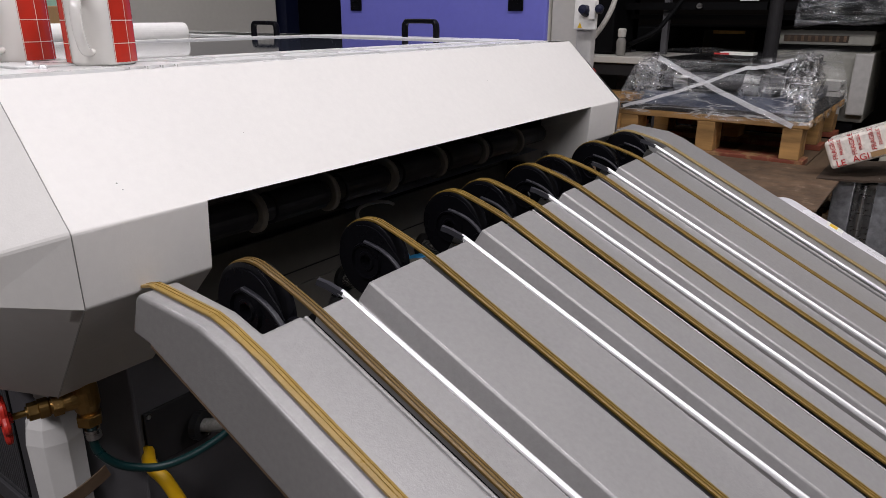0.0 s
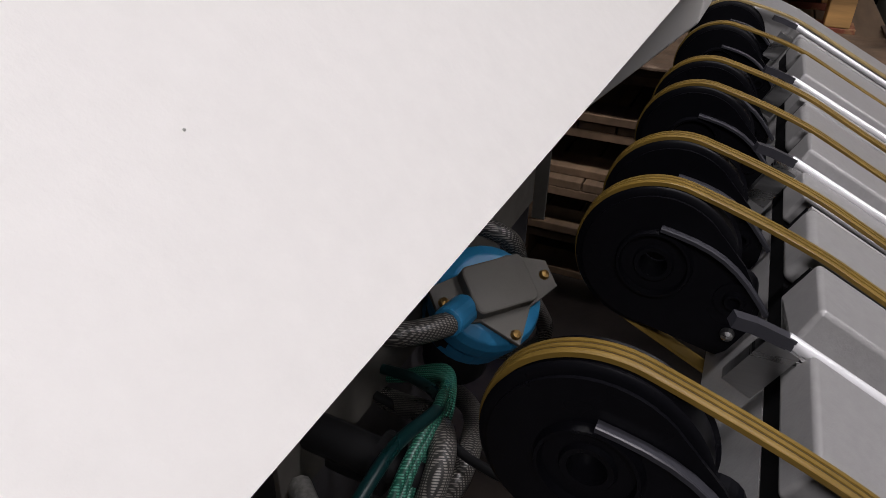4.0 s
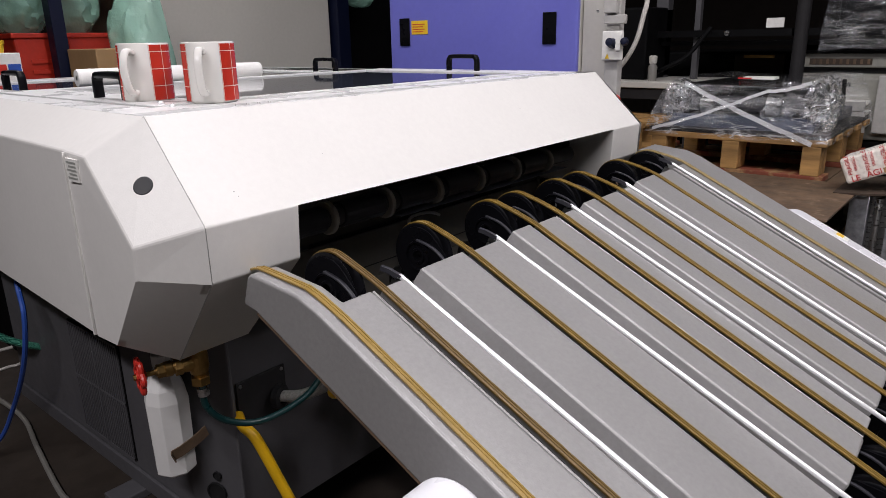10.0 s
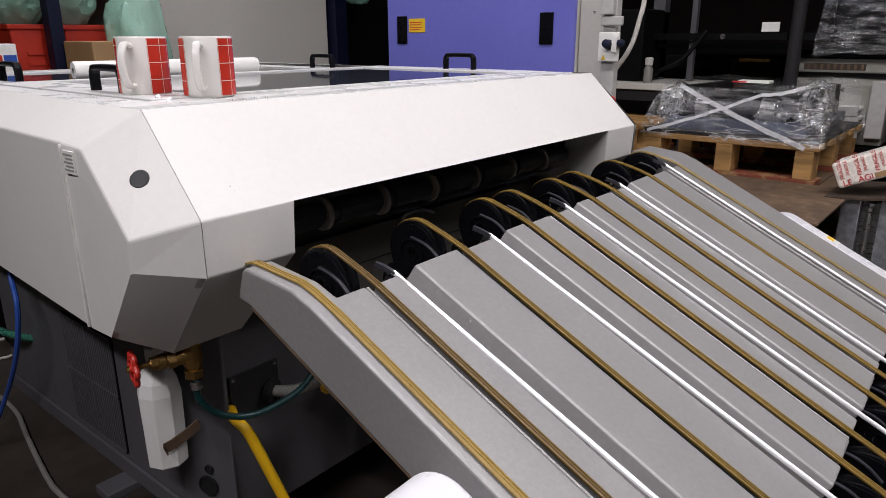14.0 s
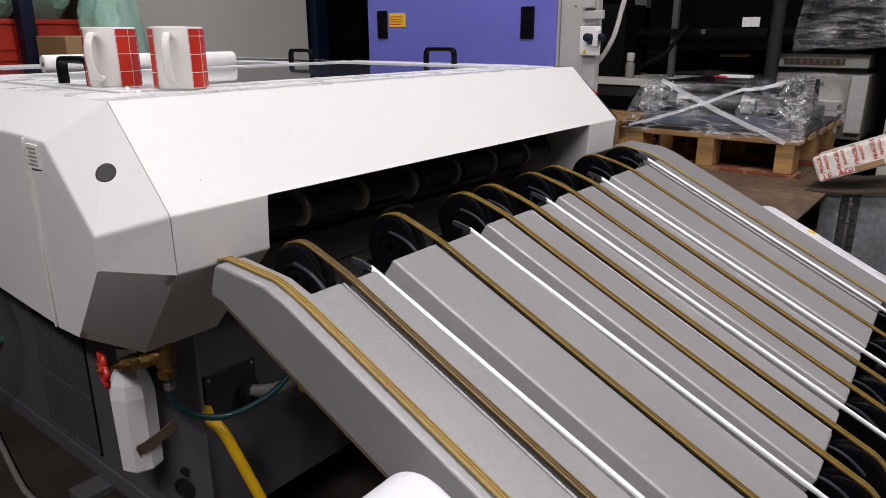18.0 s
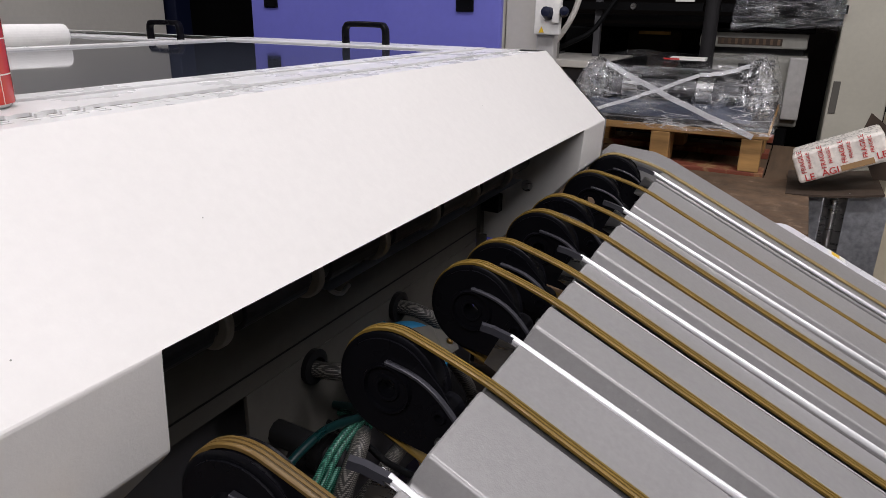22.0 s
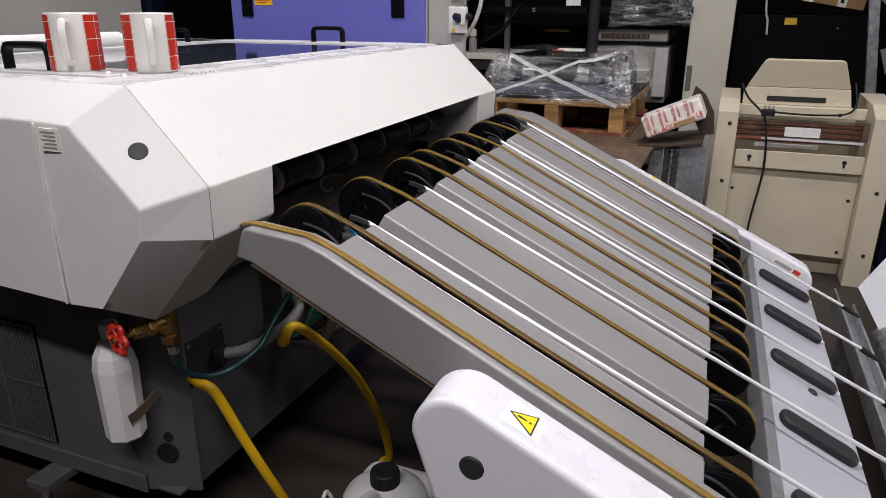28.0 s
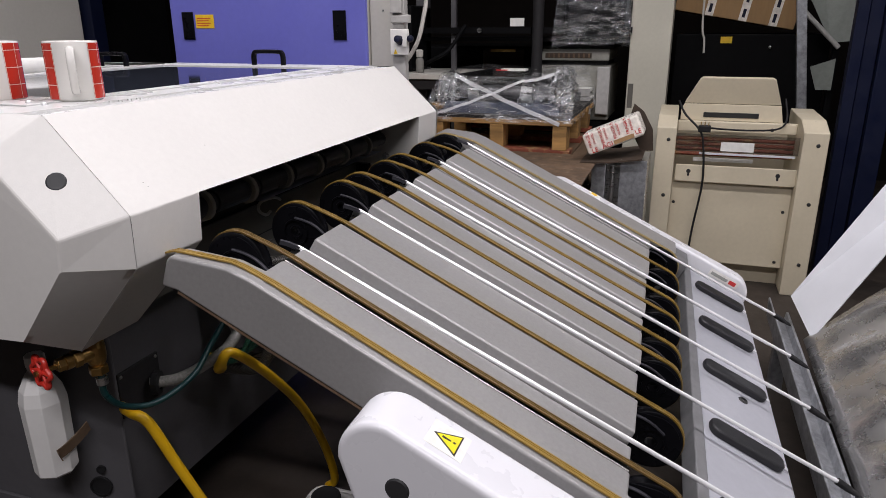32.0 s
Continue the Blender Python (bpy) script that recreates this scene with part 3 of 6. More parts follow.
for bx, by, bz in ((0.103, 0.140, 0.9826), (0.103, 0.107, 0.980)):
    part("stud", lathe([(0, 0.005), (0.003, 0.0045), (0.0045, 0.002), (0.005, 0), (0, 0)], (bx, by, bz), n=16), M_CHROME, proc, "small chrome stud")


def lid(y0, y1, label, handles, drop=0.0):
    """A lid: white frame round a smoked pane, with a black pull handle at both ends."""
    x0, x1, f = 0.08, FX - 0.035, 0.05
    out = [(x0, y0), (x1, y0), (x1, y1), (x0, y1)]
    inn = [(x0 + 0.11, y0 + 0.03), (x1 - 0.115, y0 + 0.03), (x1 - 0.115, y1 - 0.035), (x0 + 0.11, y1 - 0.035)]
    lo, hi, polys = 0.975 - drop, 0.9825 - drop, []
    for i in range(4):
        j = (i + 1) % 4
        for zz in (lo, hi):
            polys.append([(*out[i], zz), (*out[j], zz), (*inn[j], zz), (*inn[i], zz)])
        for ring in (out, inn):
            polys.append([(*ring[i], lo), (*ring[j], lo), (*ring[j], hi), (*ring[i], hi)])
    bm = faces(polys)
    e = part("lid", bm, M_FRAME, proc, label, bevel=0.0015)
    part("pane", box(x0 + 0.105, x1 - 0.11, y0 + 0.026, y1 - 0.03, 0.972 - drop, 0.979 - drop), M_GLASSDARK, e, "smoked see-through pane")
    for hx, ym in handles:
        way = spline([(hx, ym - 0.052, 0.981 - drop), (hx, ym - 0.052, 1.008 - drop), (hx, ym - 0.048, 1.019 - drop), (hx, ym - 0.036, 1.023 - drop), (hx, ym + 0.036, 1.023 - drop), (hx, ym + 0.048, 1.019 - drop), (hx, ym + 0.052, 1.008 - drop), (hx, ym + 0.052, 0.981 - drop)], 6)
        part("handle", sweep(way, rounded(0.012, 0.018, 0.004, 3), up=(1, 0, 0)), M_BLACK, e, "black plastic pull handle", smooth=True)
    for i in range(7):
        for yy in (y0 + 0.013, y1 - 0.015):
            part("screw", lathe([(0, 0.0012), (0.002, 0.001), (0.0028, 0)], (x0 + 0.08 + i * (x1 - x0 - 0.16) / 6, yy, 0.9825 - drop), n=12), M_CHROME, e)
    return e


lid(0.12, 0.775, "white lid with a smoked pane over the front section", ((0.12, 0.335), (1.195, 0.385)))
lid(0.79, BACK - 0.01, "white lid with a smoked pane over the rear section", ((0.195, 1.0), (1.165, 0.965)), 0.010)

# ---- plate processor: inside the slot and base ----
part("inner_wall", box(0.2, 1.117, 0.068, 0.074, 0.602, 0.70), M_INNER, proc, bevel=0.001)
part("inner_wall", box(0.42, 1.117, 0.068, 0.074, 0.46, 0.601), M_INNER, proc, "grey inner wall below the rollers", bevel=0.001)
# Thin dark strip that draws the seam line across the inner wall.
part("inner_seam", box(0.205, 1.112, 0.0665, 0.0678, 0.6275, 0.6295), M_SHADED, proc)
part("wall_return", box(1.1175, 1.1365, 0.061, 0.0745, 0.602, 0.705), M_INNER, proc)
part("wall_flange", box(1.114, 1.119, 0.045, 0.0675, 0.43, 0.618), M_INNER, proc, bevel=0.001)
part("inner_wall_upper", box(0.0, 1.136, 0.095, 0.10, 0.70, 0.95), M_INNER, proc)
part("hood_underside", box(0.01, 1.28, -0.03, 0.3, 0.93, 0.934), M_BLACKANDSHADE, proc)
part("inner_cheek", box(1.0, 1.136, 0.075, 0.081, 0.605, 0.79), M_INNER, proc)
part("guide_block", box(1.08, 1.13, -0.02, 0.05, 0.775, 0.83), M_BLACK, proc, bevel=0.003)
part("guide_block", box(1.112, 1.1355, 0.02, 0.06, 0.668, 0.705), M_BLACK, proc, bevel=0.002)
part("bolt", lathe([(0, 0.009), (0.006, 0.009), (0.007, 0.0), (0.012, 0.0), (0.012, -0.002)], (1.136, -0.03, 0.727), (-1, 0, 0), 12), M_STEEL, proc, "steel bolt")
SHY, SHZ = -0.02, 0.781
shaft = part("roller_shaft", rod((0.1, SHY, SHZ), (1.12, SHY, SHZ), 0.0185, 24), M_ROLLER, proc, "dark grey roller shaft", smooth=False)
for i in range(7):
    rx = 0.144 + 0.1413 * i
    part("roller_disc", lathe([(0.0183, 0), (0.028, 0.0), (0.030, 0.002), (0.030, 0.008), (0.028, 0.010), (0.0183, 0.010)], (rx, SHY, SHZ), (1, 0, 0), 28), M_DISC, shaft, "cream roller disc" if i == 0 else "", smooth=False)
    if i < 6:
        part("sleeve", lathe([(0.018, 0.0), (0.0235, 0.0), (0.0235, 0.100), (0.018, 0.100)], (rx + 0.032, SHY, SHZ), (1, 0, 0), 24), M_RIB, shaft, "black rubber sleeve" if i == 0 else "", bevel=0.001)
part("hook", sweep(spline([(0.695, 0.067, 0.690), (0.665, 0.055, 0.702), (0.629, 0.05, 0.711), (0.583, 0.05, 0.710), (0.576, 0.05, 0.693), (0.603, 0.05, 0.676), (0.63, 0.055, 0.678)], 6), circle(0.0035, 8)), M_GREYPAINT, proc, "bent grey hose hook")

base = part("base_side", prism([(0.10, 0.21), (0.14, 0.10), (0.146, 0.10), (0.106, 0.212), (0.106, 1.08), (0.10, 1.08)], "z", 0.15, 0.70), M_BASE, proc, "dark grey base with a chamfered front corner", bevel=0.003)
part("base_front", box(0.147, 1.118, 0.12, 0.125, 0.15, 0.62), M_BASE, proc)
part("base_far_side", box(1.119, 1.125, 0.076, 1.08, 0.15, 0.604), M_BASE, proc)
part("base_far_side", box(1.119, 1.125, 0.101, 1.08, 0.605, 0.70), M_BASE, proc)
part("base_back", box(0.106, 1.1185, 1.075, 1.08, 0.15, 0.70), M_BASE, proc)
part("base_floor", box(0.106, 1.1185, 0.126, 1.074, 0.155, 0.16), M_BASE, proc)
part("base_rail", box(0.092, 0.0995, 0.2, 1.09, 0.15, 0.19), M_BASE, proc, "grey bottom rail", bevel=0.002)
# side grille of thin upright and level bars
gr = part("grille_back", box(0.0975, 0.0995, 0.44, 0.68, 0.205, 0.48), M_BLACKANDSHADE, base, "dark ventilation grille")
for i in range(26):
    yy = 0.445 + 0.0092 * i
    part("slat", box(0.0945, 0.0975, yy, yy + 0.0035, 0.207, 0.478), M_BASE, gr)
for zz in (0.34, 0.474, 0.206):
    part("slat", box(0.0935, 0.0945, 0.442, 0.678, zz, zz + 0.005), M_BASE, gr)
part("grille_post", box(0.0925, 0.0942, 0.557, 0.563, 0.207, 0.478), M_BASE, gr)
hole_n = Vector((-0.11, -0.04, 0)).normalized()
for (hx, hy, hz, hr) in ((0.119, 0.154, 0.245, 0.021), (0.121, 0.149, 0.283, 0.0085)):
    c0 = Vector((hx, hy, hz)) + hole_n * 0.0035
    part("cable_hole", lathe([(0, -0.0005), (hr * 0.86, -0.0005), (hr * 0.86, 0.0018), (hr, 0.0018), (hr, -0.003)], c0, hole_n, 24), M_DARK, base, "black rubber cable grommet")
ib = part("access_plate", box(0.16, 0.27, 0.1135, 0.1195, 0.375, 0.47), M_SHADED, proc, "bolted access plate, its grey darkened for the recess shade", bevel=0.002)
for px_, pz_ in ((0.168, 0.383), (0.262, 0.383), (0.168, 0.462), (0.262, 0.462)):
    part("screw", lathe([(0, 0.002), (0.003, 0.0015), (0.004, 0)], (px_, 0.1135, pz_), (0, -1, 0), 10), M_STEEL, ib)
# adjustable feet: a flat outrigger and a levelling foot
for fy in (0.44,):
    ft = part("foot", box(0.03, 0.15, fy - 0.03, fy + 0.03, 0.128, 0.149), M_BASE, proc, "grey outrigger foot", bevel=0.003)
    part("foot_post", rod((0.045, fy, 0.02), (0.045, fy, 0.128), 0.012), M_STEEL, ft)
    part("foot_pad", lathe([(0, 0.02), (0.03, 0.018), (0.035, 0.0), (0, 0.0)], (0.045, fy, 0.0)), M_DARK, ft)
for fy in (0.27, 0.98):
    ft = part("foot", box(1.10, 1.19, fy - 0.02, fy + 0.02, 0.128, 0.149), M_BASE, proc, bevel=0.003)
    part("foot_pad", lathe([(0, 0.128), (0.012, 0.128), (0.012, 0.02), (0.035, 0.015), (0.035, 0), (0, 0)], (1.175, fy, 0.0)), M_DARK, ft)
# red stop button on the far flank
part("stop_button", lathe([(0, 0.022), (0.011, 0.021), (0.014, 0.017), (0.014, 0.010), (0.008, 0.008), (0.008, 0), (0.017, 0), (0.017, -0.006)], (1.345, -0.03, 0.898), (1, -0.1, 0.25), 24), M_RED, proc, "red mushroom stop button")

# ---- drain valve, bottle and hoses beside the base ----
valve = thing("drain_valve", "old brass gate valve with a red handwheel", "valve", (0.05, 0.04, 0.57))
VA = Vector((0.965, -0.262, 0.0)).normalized()          # the valve's axis, from wheel to tee
VW = Vector((-0.036, 0.056, 0.587))


def along(d, up=0.0):
    return VW + VA * d + Vector((0, 0, up))


body = part("body", lathe([(0, -0.032), (0.011, -0.032), (0.011, -0.022), (0.014, -0.02), (0.016, -0.01), (0.016, 0.01), (0.014, 0.02), (0.011, 0.022), (0.011, 0.034), (0, 0.034)], along(0.088), (0, 0, 1), 24), M_BRASS, valve, smooth=False, bevel=0.0015)
part("hex_collar", rod(along(0.088, -0.040), along(0.088, -0.026), 0.016, 6), M_BRASS, body, bevel=0.001)
part("hex_collar", rod(along(0.088, 0.026), along(0.088, 0.038), 0.016, 6), M_BRASS, body, bevel=0.001)
part("bonnet", lathe([(0, 0.022), (0.0075, 0.022), (0.0085, 0.034), (0.0125, 0.036), (0.0125, 0.046), (0.0105, 0.048), (0.012, 0.058), (0.0135, 0.070), (0.0135, 0.088)], VW, VA, 24), M_BRASS, valve)
part("gland_nut", rod(along(0.024), along(0.036), 0.0115, 6), M_BRASS, valve, bevel=0.001)
part("bonnet_nut", rod(along(0.05), along(0.062), 0.015, 6), M_BRASS, valve, bevel=0.001)
part("stem", rod(along(-0.004), along(0.026), 0.0042, 12), M_BRASS, valve)
VS = VA.cross(Vector((0, 0, 1)))
hw = part("handwheel", sweep([VW + (VS * math.cos(t * math.pi / 30) + Vector((0, 0, 1)) * math.sin(t * math.pi / 30)) * (0.0235 + 0.0034 * math.cos(t * math.pi / 30 * 6)) for t in range(60)], circle(0.0042, 8), up=tuple(VA), closed=True), M_RED, valve, "red iron handwheel with a scalloped rim", smooth=True)
for k in range(6):
    a = 2 * math.pi * k / 6
    part("spoke", rod(VW, VW + (VS * math.cos(a) + Vector((0, 0, 1)) * math.sin(a)) * 0.024, 0.0028, 8), M_RED, hw)
part("hub", rod(along(-0.006), along(0.008), 0.0072, 12), M_RED, hw)
part("hub_nut", rod(along(-0.010), along(-0.006), 0.005, 6), M_BRASS, hw)
part("feed_pipe", rod(along(0.088, 0.036), along(0.088, 0.14), 0.009), M_BRASS, valve)

bottle = thing("plastic_bottle", "white plastic bottle clipped upright to the machine base", "bottle", (0.066, 0.195, 0.308))
part("bottle_body", lathe([(0, 0.0), (0.031, 0.0), (0.037, 0.006), (0.0395, 0.15), (0.035, 0.175), (0.020, 0.205), (0.0155, 0.210), (0.0155, 0.216), (0.017, 0.217), (0.017, 0.238), (0.015, 0.240), (0, 0.240)], (0.066, 0.195, 0.308), n=8), M_PLASTIC, bottle, smooth=False, bevel=0.007, seg=3)
clip_ = [Vector((0.112, 0.152, 0.384)), Vector((0.098, 0.150, 0.380)), Vector((0.08, 0.149, 0.375)), Vector((0.058, 0.151, 0.368)), Vector((0.044, 0.155, 0.364)), Vector((0.040, 0.148, 0.362))]
part("clip", sweep(clip_, [(-0.0011, -0.011), (0.0011, -0.011), (0.0011, 0.011), (-0.0011, 0.011)]), M_BOARD, bottle, "rusty brown spring clip")
part("clip_tail", box(0.0965, 0.0995, 0.222, 0.245, 0.372, 0.392), M_BOARD, bottle)

gh = thing("green_drain_hose", "dark green rubber hose looping from the brass valve", "hose", (0.048, 0.028, 0.53))
part("tube", hose([(0.047, 0.028, 0.548), (0.05, 0.028, 0.505), (0.08, 0.018, 0.468), (0.135, 0.0, 0.45), (0.21, -0.02, 0.468), (0.27, -0.02, 0.505), (0.34, -0.03, 0.555), (0.44, -0.03, 0.568), (0.53, -0.03, 0.54), (0.58, 0.02, 0.51), (0.6, 0.07, 0.49)], 0.0058), M_DGREEN, gh, smooth=True)
part("clip", rod((0.0485, 0.028, 0.528), (0.0475, 0.028, 0.542), 0.0095, 14), M_STEEL, gh, "steel hose clip")
yh = thing("yellow_hose", "thick yellow rubber hose arching out of the base to the floor", "hose", (0.15, 0.05, 0.4))
part("tube", hose([(0.16, 0.118, 0.405), (0.137, 0.07, 0.412), (0.14, 0.035, 0.395), (0.165, 0.01, 0.30), (0.19, -0.02, 0.20), (0.225, -0.04, 0.10), (0.25, -0.04, 0.03), (0.27, 0.02, 0.012)], 0.0100), M_YELLOW, yh, smooth=True)
part("tube", hose([(0.38, 0.08, 0.41), (0.32, 0.0, 0.43), (0.272, -0.03, 0.452), (0.254, -0.05, 0.474), (0.275, -0.065, 0.492), (0.36, -0.09, 0.40), (0.44, -0.11, 0.285), (0.50, -0.125, 0.15), (0.53, -0.13, 0.04), (0.53, -0.11, 0.012)], 0.0100), M_YELLOW, yh, smooth=True)
bh = thing("drain_hose", "grey ribbed plastic hose leaving the base", "hose", (0.24, 0.1, 0.42))
part("tube", hose([(0.235, 0.11, 0.415), (0.27, 0.06, 0.42), (0.325, 0.01, 0.45), (0.37, -0.005, 0.478), (0.41, 0.03, 0.485), (0.44, 0.064, 0.48)], 0.0115), M_GREYHOSE, bh, smooth=True)
part("collar", lathe([(0.013, 0), (0.024, 0), (0.024, 0.012), (0.013, 0.014)], (0.24, 0.105, 0.415), (0.35, -0.9, 0), 20), M_DARK, bh)
jug = thing("chemical_jug", "white plastic chemical jug with a black screw cap on the floor", "jug", (0.26, -0.25, 0))
part("jug_body", box(0.125, 0.39, -0.34, -0.16, 0.0, 0.150), M_PLASTIC, jug, bevel=0.035, seg=5, smooth=True)
part("jug_shoulder", lathe([(0.088, 0.0), (0.082, 0.012), (0.06, 0.026), (0.04, 0.034), (0.03, 0.038)], (0.275, -0.25, 0.140), n=40), M_PLASTIC, jug, smooth=True)
cap_ = part("cap", lathe([(0, 0.032), (0.026, 0.032), (0.029, 0.029), (0.029, 0), (0, 0)], (0.275, -0.25, 0.176), n=32), M_DARK, jug, "black ribbed screw cap", smooth=True)
for k in range(24):
    ca = 2 * math.pi * k / 24
    part("cap_rib", rod((0.275 + 0.029 * math.cos(ca), -0.25 + 0.029 * math.sin(ca), 0.178), (0.275 + 0.029 * math.cos(ca), -0.25 + 0.029 * math.sin(ca), 0.203), 0.0012, 6), M_DARK, cap_)
part("grip", hose([(0.155, -0.25, 0.145), (0.145, -0.25, 0.178), (0.175, -0.25, 0.198), (0.225, -0.25, 0.182)], 0.012), M_PLASTIC, jug, smooth=True)
part("loop", hose([(0.12, -0.2, 0.1), (0.14, -0.18, 0.16), (0.18, -0.17, 0.2), (0.2, -0.18, 0.15)], 0.004), M_CABLE, thing("white_cable", "thin white cable beside the jug", "cable", (0.14, -0.18, 0.1)), smooth=True)

# pump and hoses seen down the slot
PD = Vector((-0.035, 0.0, 0.028))      # pump offset
pump = thing("circulation_pump", "blue plastic circulation pump with a grey clamp plate", "pump", (0.7, 0.0, 0.45))
part("pump_head", lathe([(0, 0.03), (0.045, 0.03), (0.058, 0.022), (0.062, 0.01), (0.062, -0.012), (0.058, -0.02), (0.058, -0.05), (0, -0.05)], Vector((0.735, -0.005, 0.51)) + PD, (-0.35, -0.45, 0.8), 28), M_BLUE, pump, "blue pump head", bevel=0.002)
PQ = Matrix.Translation(Vector((0.735, -0.005, 0.51)) + PD) @ Vector((-0.35, -0.45, 0.8)).to_track_quat("Z", "Y").to_matrix().to_4x4()
part("pump_inlet", rod(PQ @ Vector((-0.03, 0.05, 0.0)), PQ @ Vector((-0.036, 0.064, 0.010)), 0.017, 24), M_BLUE, pump, bevel=0.003)
part("pump_cap", prism(rounded(0.075, 0.055, 0.008, 3), "z", 0.031, 0.052, m=PQ), M_INNER, pump, "grey moulded cap", bevel=0.003)
cl = part("clamp", prism([(-0.072, -0.022), (-0.03, -0.030), (0.0, -0.066), (0.03, -0.030), (0.072, -0.016), (0.072, 0.016), (0.03, 0.034), (-0.072, 0.02)], "z", 0.0305, 0.0365, m=PQ), M_INNER, pump, "grey steel clamp plate", bevel=0.001)
for sx_, sy_ in ((-0.062, 0.0), (0.062, 0.0), (0.0, -0.054)):
    part("screw", lathe([(0, 0.0425), (0.0045, 0.041), (0.006, 0.0365)], PQ @ Vector((sx_, sy_, 0)), PQ.to_3x3() @ Vector((0, 0, 1)), 12), M_BRASS, cl)
part("motor", rod((0.69, 0.015, 0.525), (0.735, 0.04, 0.42), 0.042, 24), M_DARK, pump, "black pump motor", bevel=0.004)
for hx, r_ in ((0.552, 0.026), (0.787, 0.026)):
    part("grommet", lathe([(0.015, 0), (r_, 0.0), (r_, 0.008), (0.015, 0.01)], (hx, 0.068, 0.58), (0, -1, 0), 24), M_DARK, proc, "black rubber grommet")
bw = thing("braided_pump_hose", "braided plastic hose from the inner wall to the pump", "hose", (0.55, 0.06, 0.58))
part("tube", hose([(0.552, 0.08, 0.575), (0.562, 0.03, 0.575), (0.60, 0.0, 0.57), (0.64, -0.005, 0.56)], 0.0125), M_BRAID, bw, smooth=True)
part("connector", rod((0.605, -0.002, 0.57), (0.65, -0.003, 0.56), 0.016, 16), M_BLUE, bw, "black connector", bevel=0.003)
bw2 = thing("braided_return_hose", "braided plastic hose bending down from the inner wall", "hose", (0.787, 0.06, 0.58))
part("tube", hose([(0.787, 0.08, 0.58), (0.79, 0.03, 0.578), (0.80, 0.0, 0.56), (0.815, -0.005, 0.52), (0.83, 0.02, 0.485), (0.84, 0.066, 0.475)], 0.0125), M_BRAID, bw2, smooth=True)
bw3 = thing("clear_hose", "clear plastic hose hanging behind the pump", "hose", (0.9, 0.0, 0.4))
part("tube", hose([(0.80, 0.03, 0.53), (0.815, 0.0, 0.512), (0.86, -0.02, 0.44), (0.90, -0.03, 0.37), (0.93, 0.0, 0.30), (0.95, 0.066, 0.26)], 0.012), M_BRAID, bw3, smooth=True)
gc = thing("green_hose_coil", "coil of green braided hose hanging under the slot", "hose", (0.46, -0.03, 0.5))
for k in range(4):
    part("turn", hose([(0.37 + 0.02 * k, 0.066, 0.40), (0.375 + 0.022 * k, 0.0, 0.42), (0.395 + 0.021 * k, -0.03, 0.485 - 0.006 * k), (0.455 + 0.016 * k, -0.034, 0.535 - 0.010 * k), (0.535 + 0.006 * k, -0.03, 0.545 - 0.009 * k), (0.59 + 0.006 * k, 0.0, 0.51), (0.61, 0.066, 0.47)], 0.0052), M_GREEN, gc, smooth=True)
bc = thing("braided_hose_pair", "pair of thick braided hoses under the slot", "hose", (0.5, -0.06, 0.4))
part("tube", hose([(0.41, 0.066, 0.37), (0.415, -0.02, 0.38), (0.431, -0.05, 0.434), (0.455, -0.052, 0.487), (0.493, -0.05, 0.524), (0.54, -0.02, 0.51), (0.58, 0.03, 0.47), (0.6, 0.066, 0.45)], 0.0125), M_BRAID, bc, smooth=True)
part("tube", hose([(0.43, 0.066, 0.385), (0.46, -0.02, 0.392), (0.53, -0.042, 0.425), (0.59, -0.04, 0.435), (0.66, -0.015, 0.41), (0.71, 0.03, 0.385), (0.73, 0.066, 0.38)], 0.0125), M_BRAID, bc, smooth=True)
el = thing("elbow_pipe", "black plastic elbow pipe on the inner wall", "pipe", (0.47, 0.05, 0.5))
part("pipe", hose([(0.47, 0.07, 0.52), (0.47, 0.0, 0.515), (0.48, -0.03, 0.50), (0.5, -0.02, 0.48), (0.5, 0.03, 0.465), (0.5, 0.066, 0.465)], 0.018), M_DARK, el, smooth=True)
part("flange", rod((0.47, 0.0, 0.515), (0.47, -0.015, 0.513), 0.027, 20), M_DARK, el)
oc = thing("orange_connector", "orange and grey plug connector hanging in the gap", "connector", (0.48, -0.16, 0.55))
part("plug_body", rod((0.494, -0.152, 0.54), (0.52, -0.158, 0.497), 0.016, 18), M_ORANGE, oc, bevel=0.003)
part("collar", rod((0.483, -0.15, 0.558), (0.494, -0.152, 0.54), 0.0145, 18), M_GREYPAINT, oc)
part("lead", hose([(0.52, -0.158, 0.497), (0.535, -0.14, 0.465), (0.55, -0.06, 0.46), (0.57, 0.0, 0.465), (0.58, 0.066, 0.47)], 0.005), M_DARK, oc, smooth=True)

# ---- delivery conveyor ----
ANG = math.atan(0.489)
CS, SN = math.cos(ANG), math.sin(ANG)


def cv(x, v, w):
    """A point on the conveyor: across, down the slope, off its surface."""
    return CM @ Vector((x, v, w))


# the conveyor stands about a degree askew to the processor
YAW = Matrix.Translation((0.7, -0.27, 0)) @ pose(0, 0, 0, 0, 0, 1.1) @ Matrix.Translation((-0.7, 0.27, 0))
LIFT = 0.010
CM = YAW @ Matrix(((1, -0.015, 0, 0), (0, -CS, -SN, -0.27 - SN * LIFT), (0, -SN, CS, 0.745 + CS * LIFT), (0, 0, 0, 1)))   # (x, v, w) to world
BELTS = (0.150, 0.352, 0.549, 0.642, 0.800, 0.903, 1.106)
FAR_BELT = 1.292               # the last belt lies on the far cheek
RODS = (0.2085, 0.4505, 0.709, 0.963, 1.229)
NEAR0, NEAR1, FAR0, FAR1 = 0.036, 0.082, 1.316, 1.424
VEND = 0.606

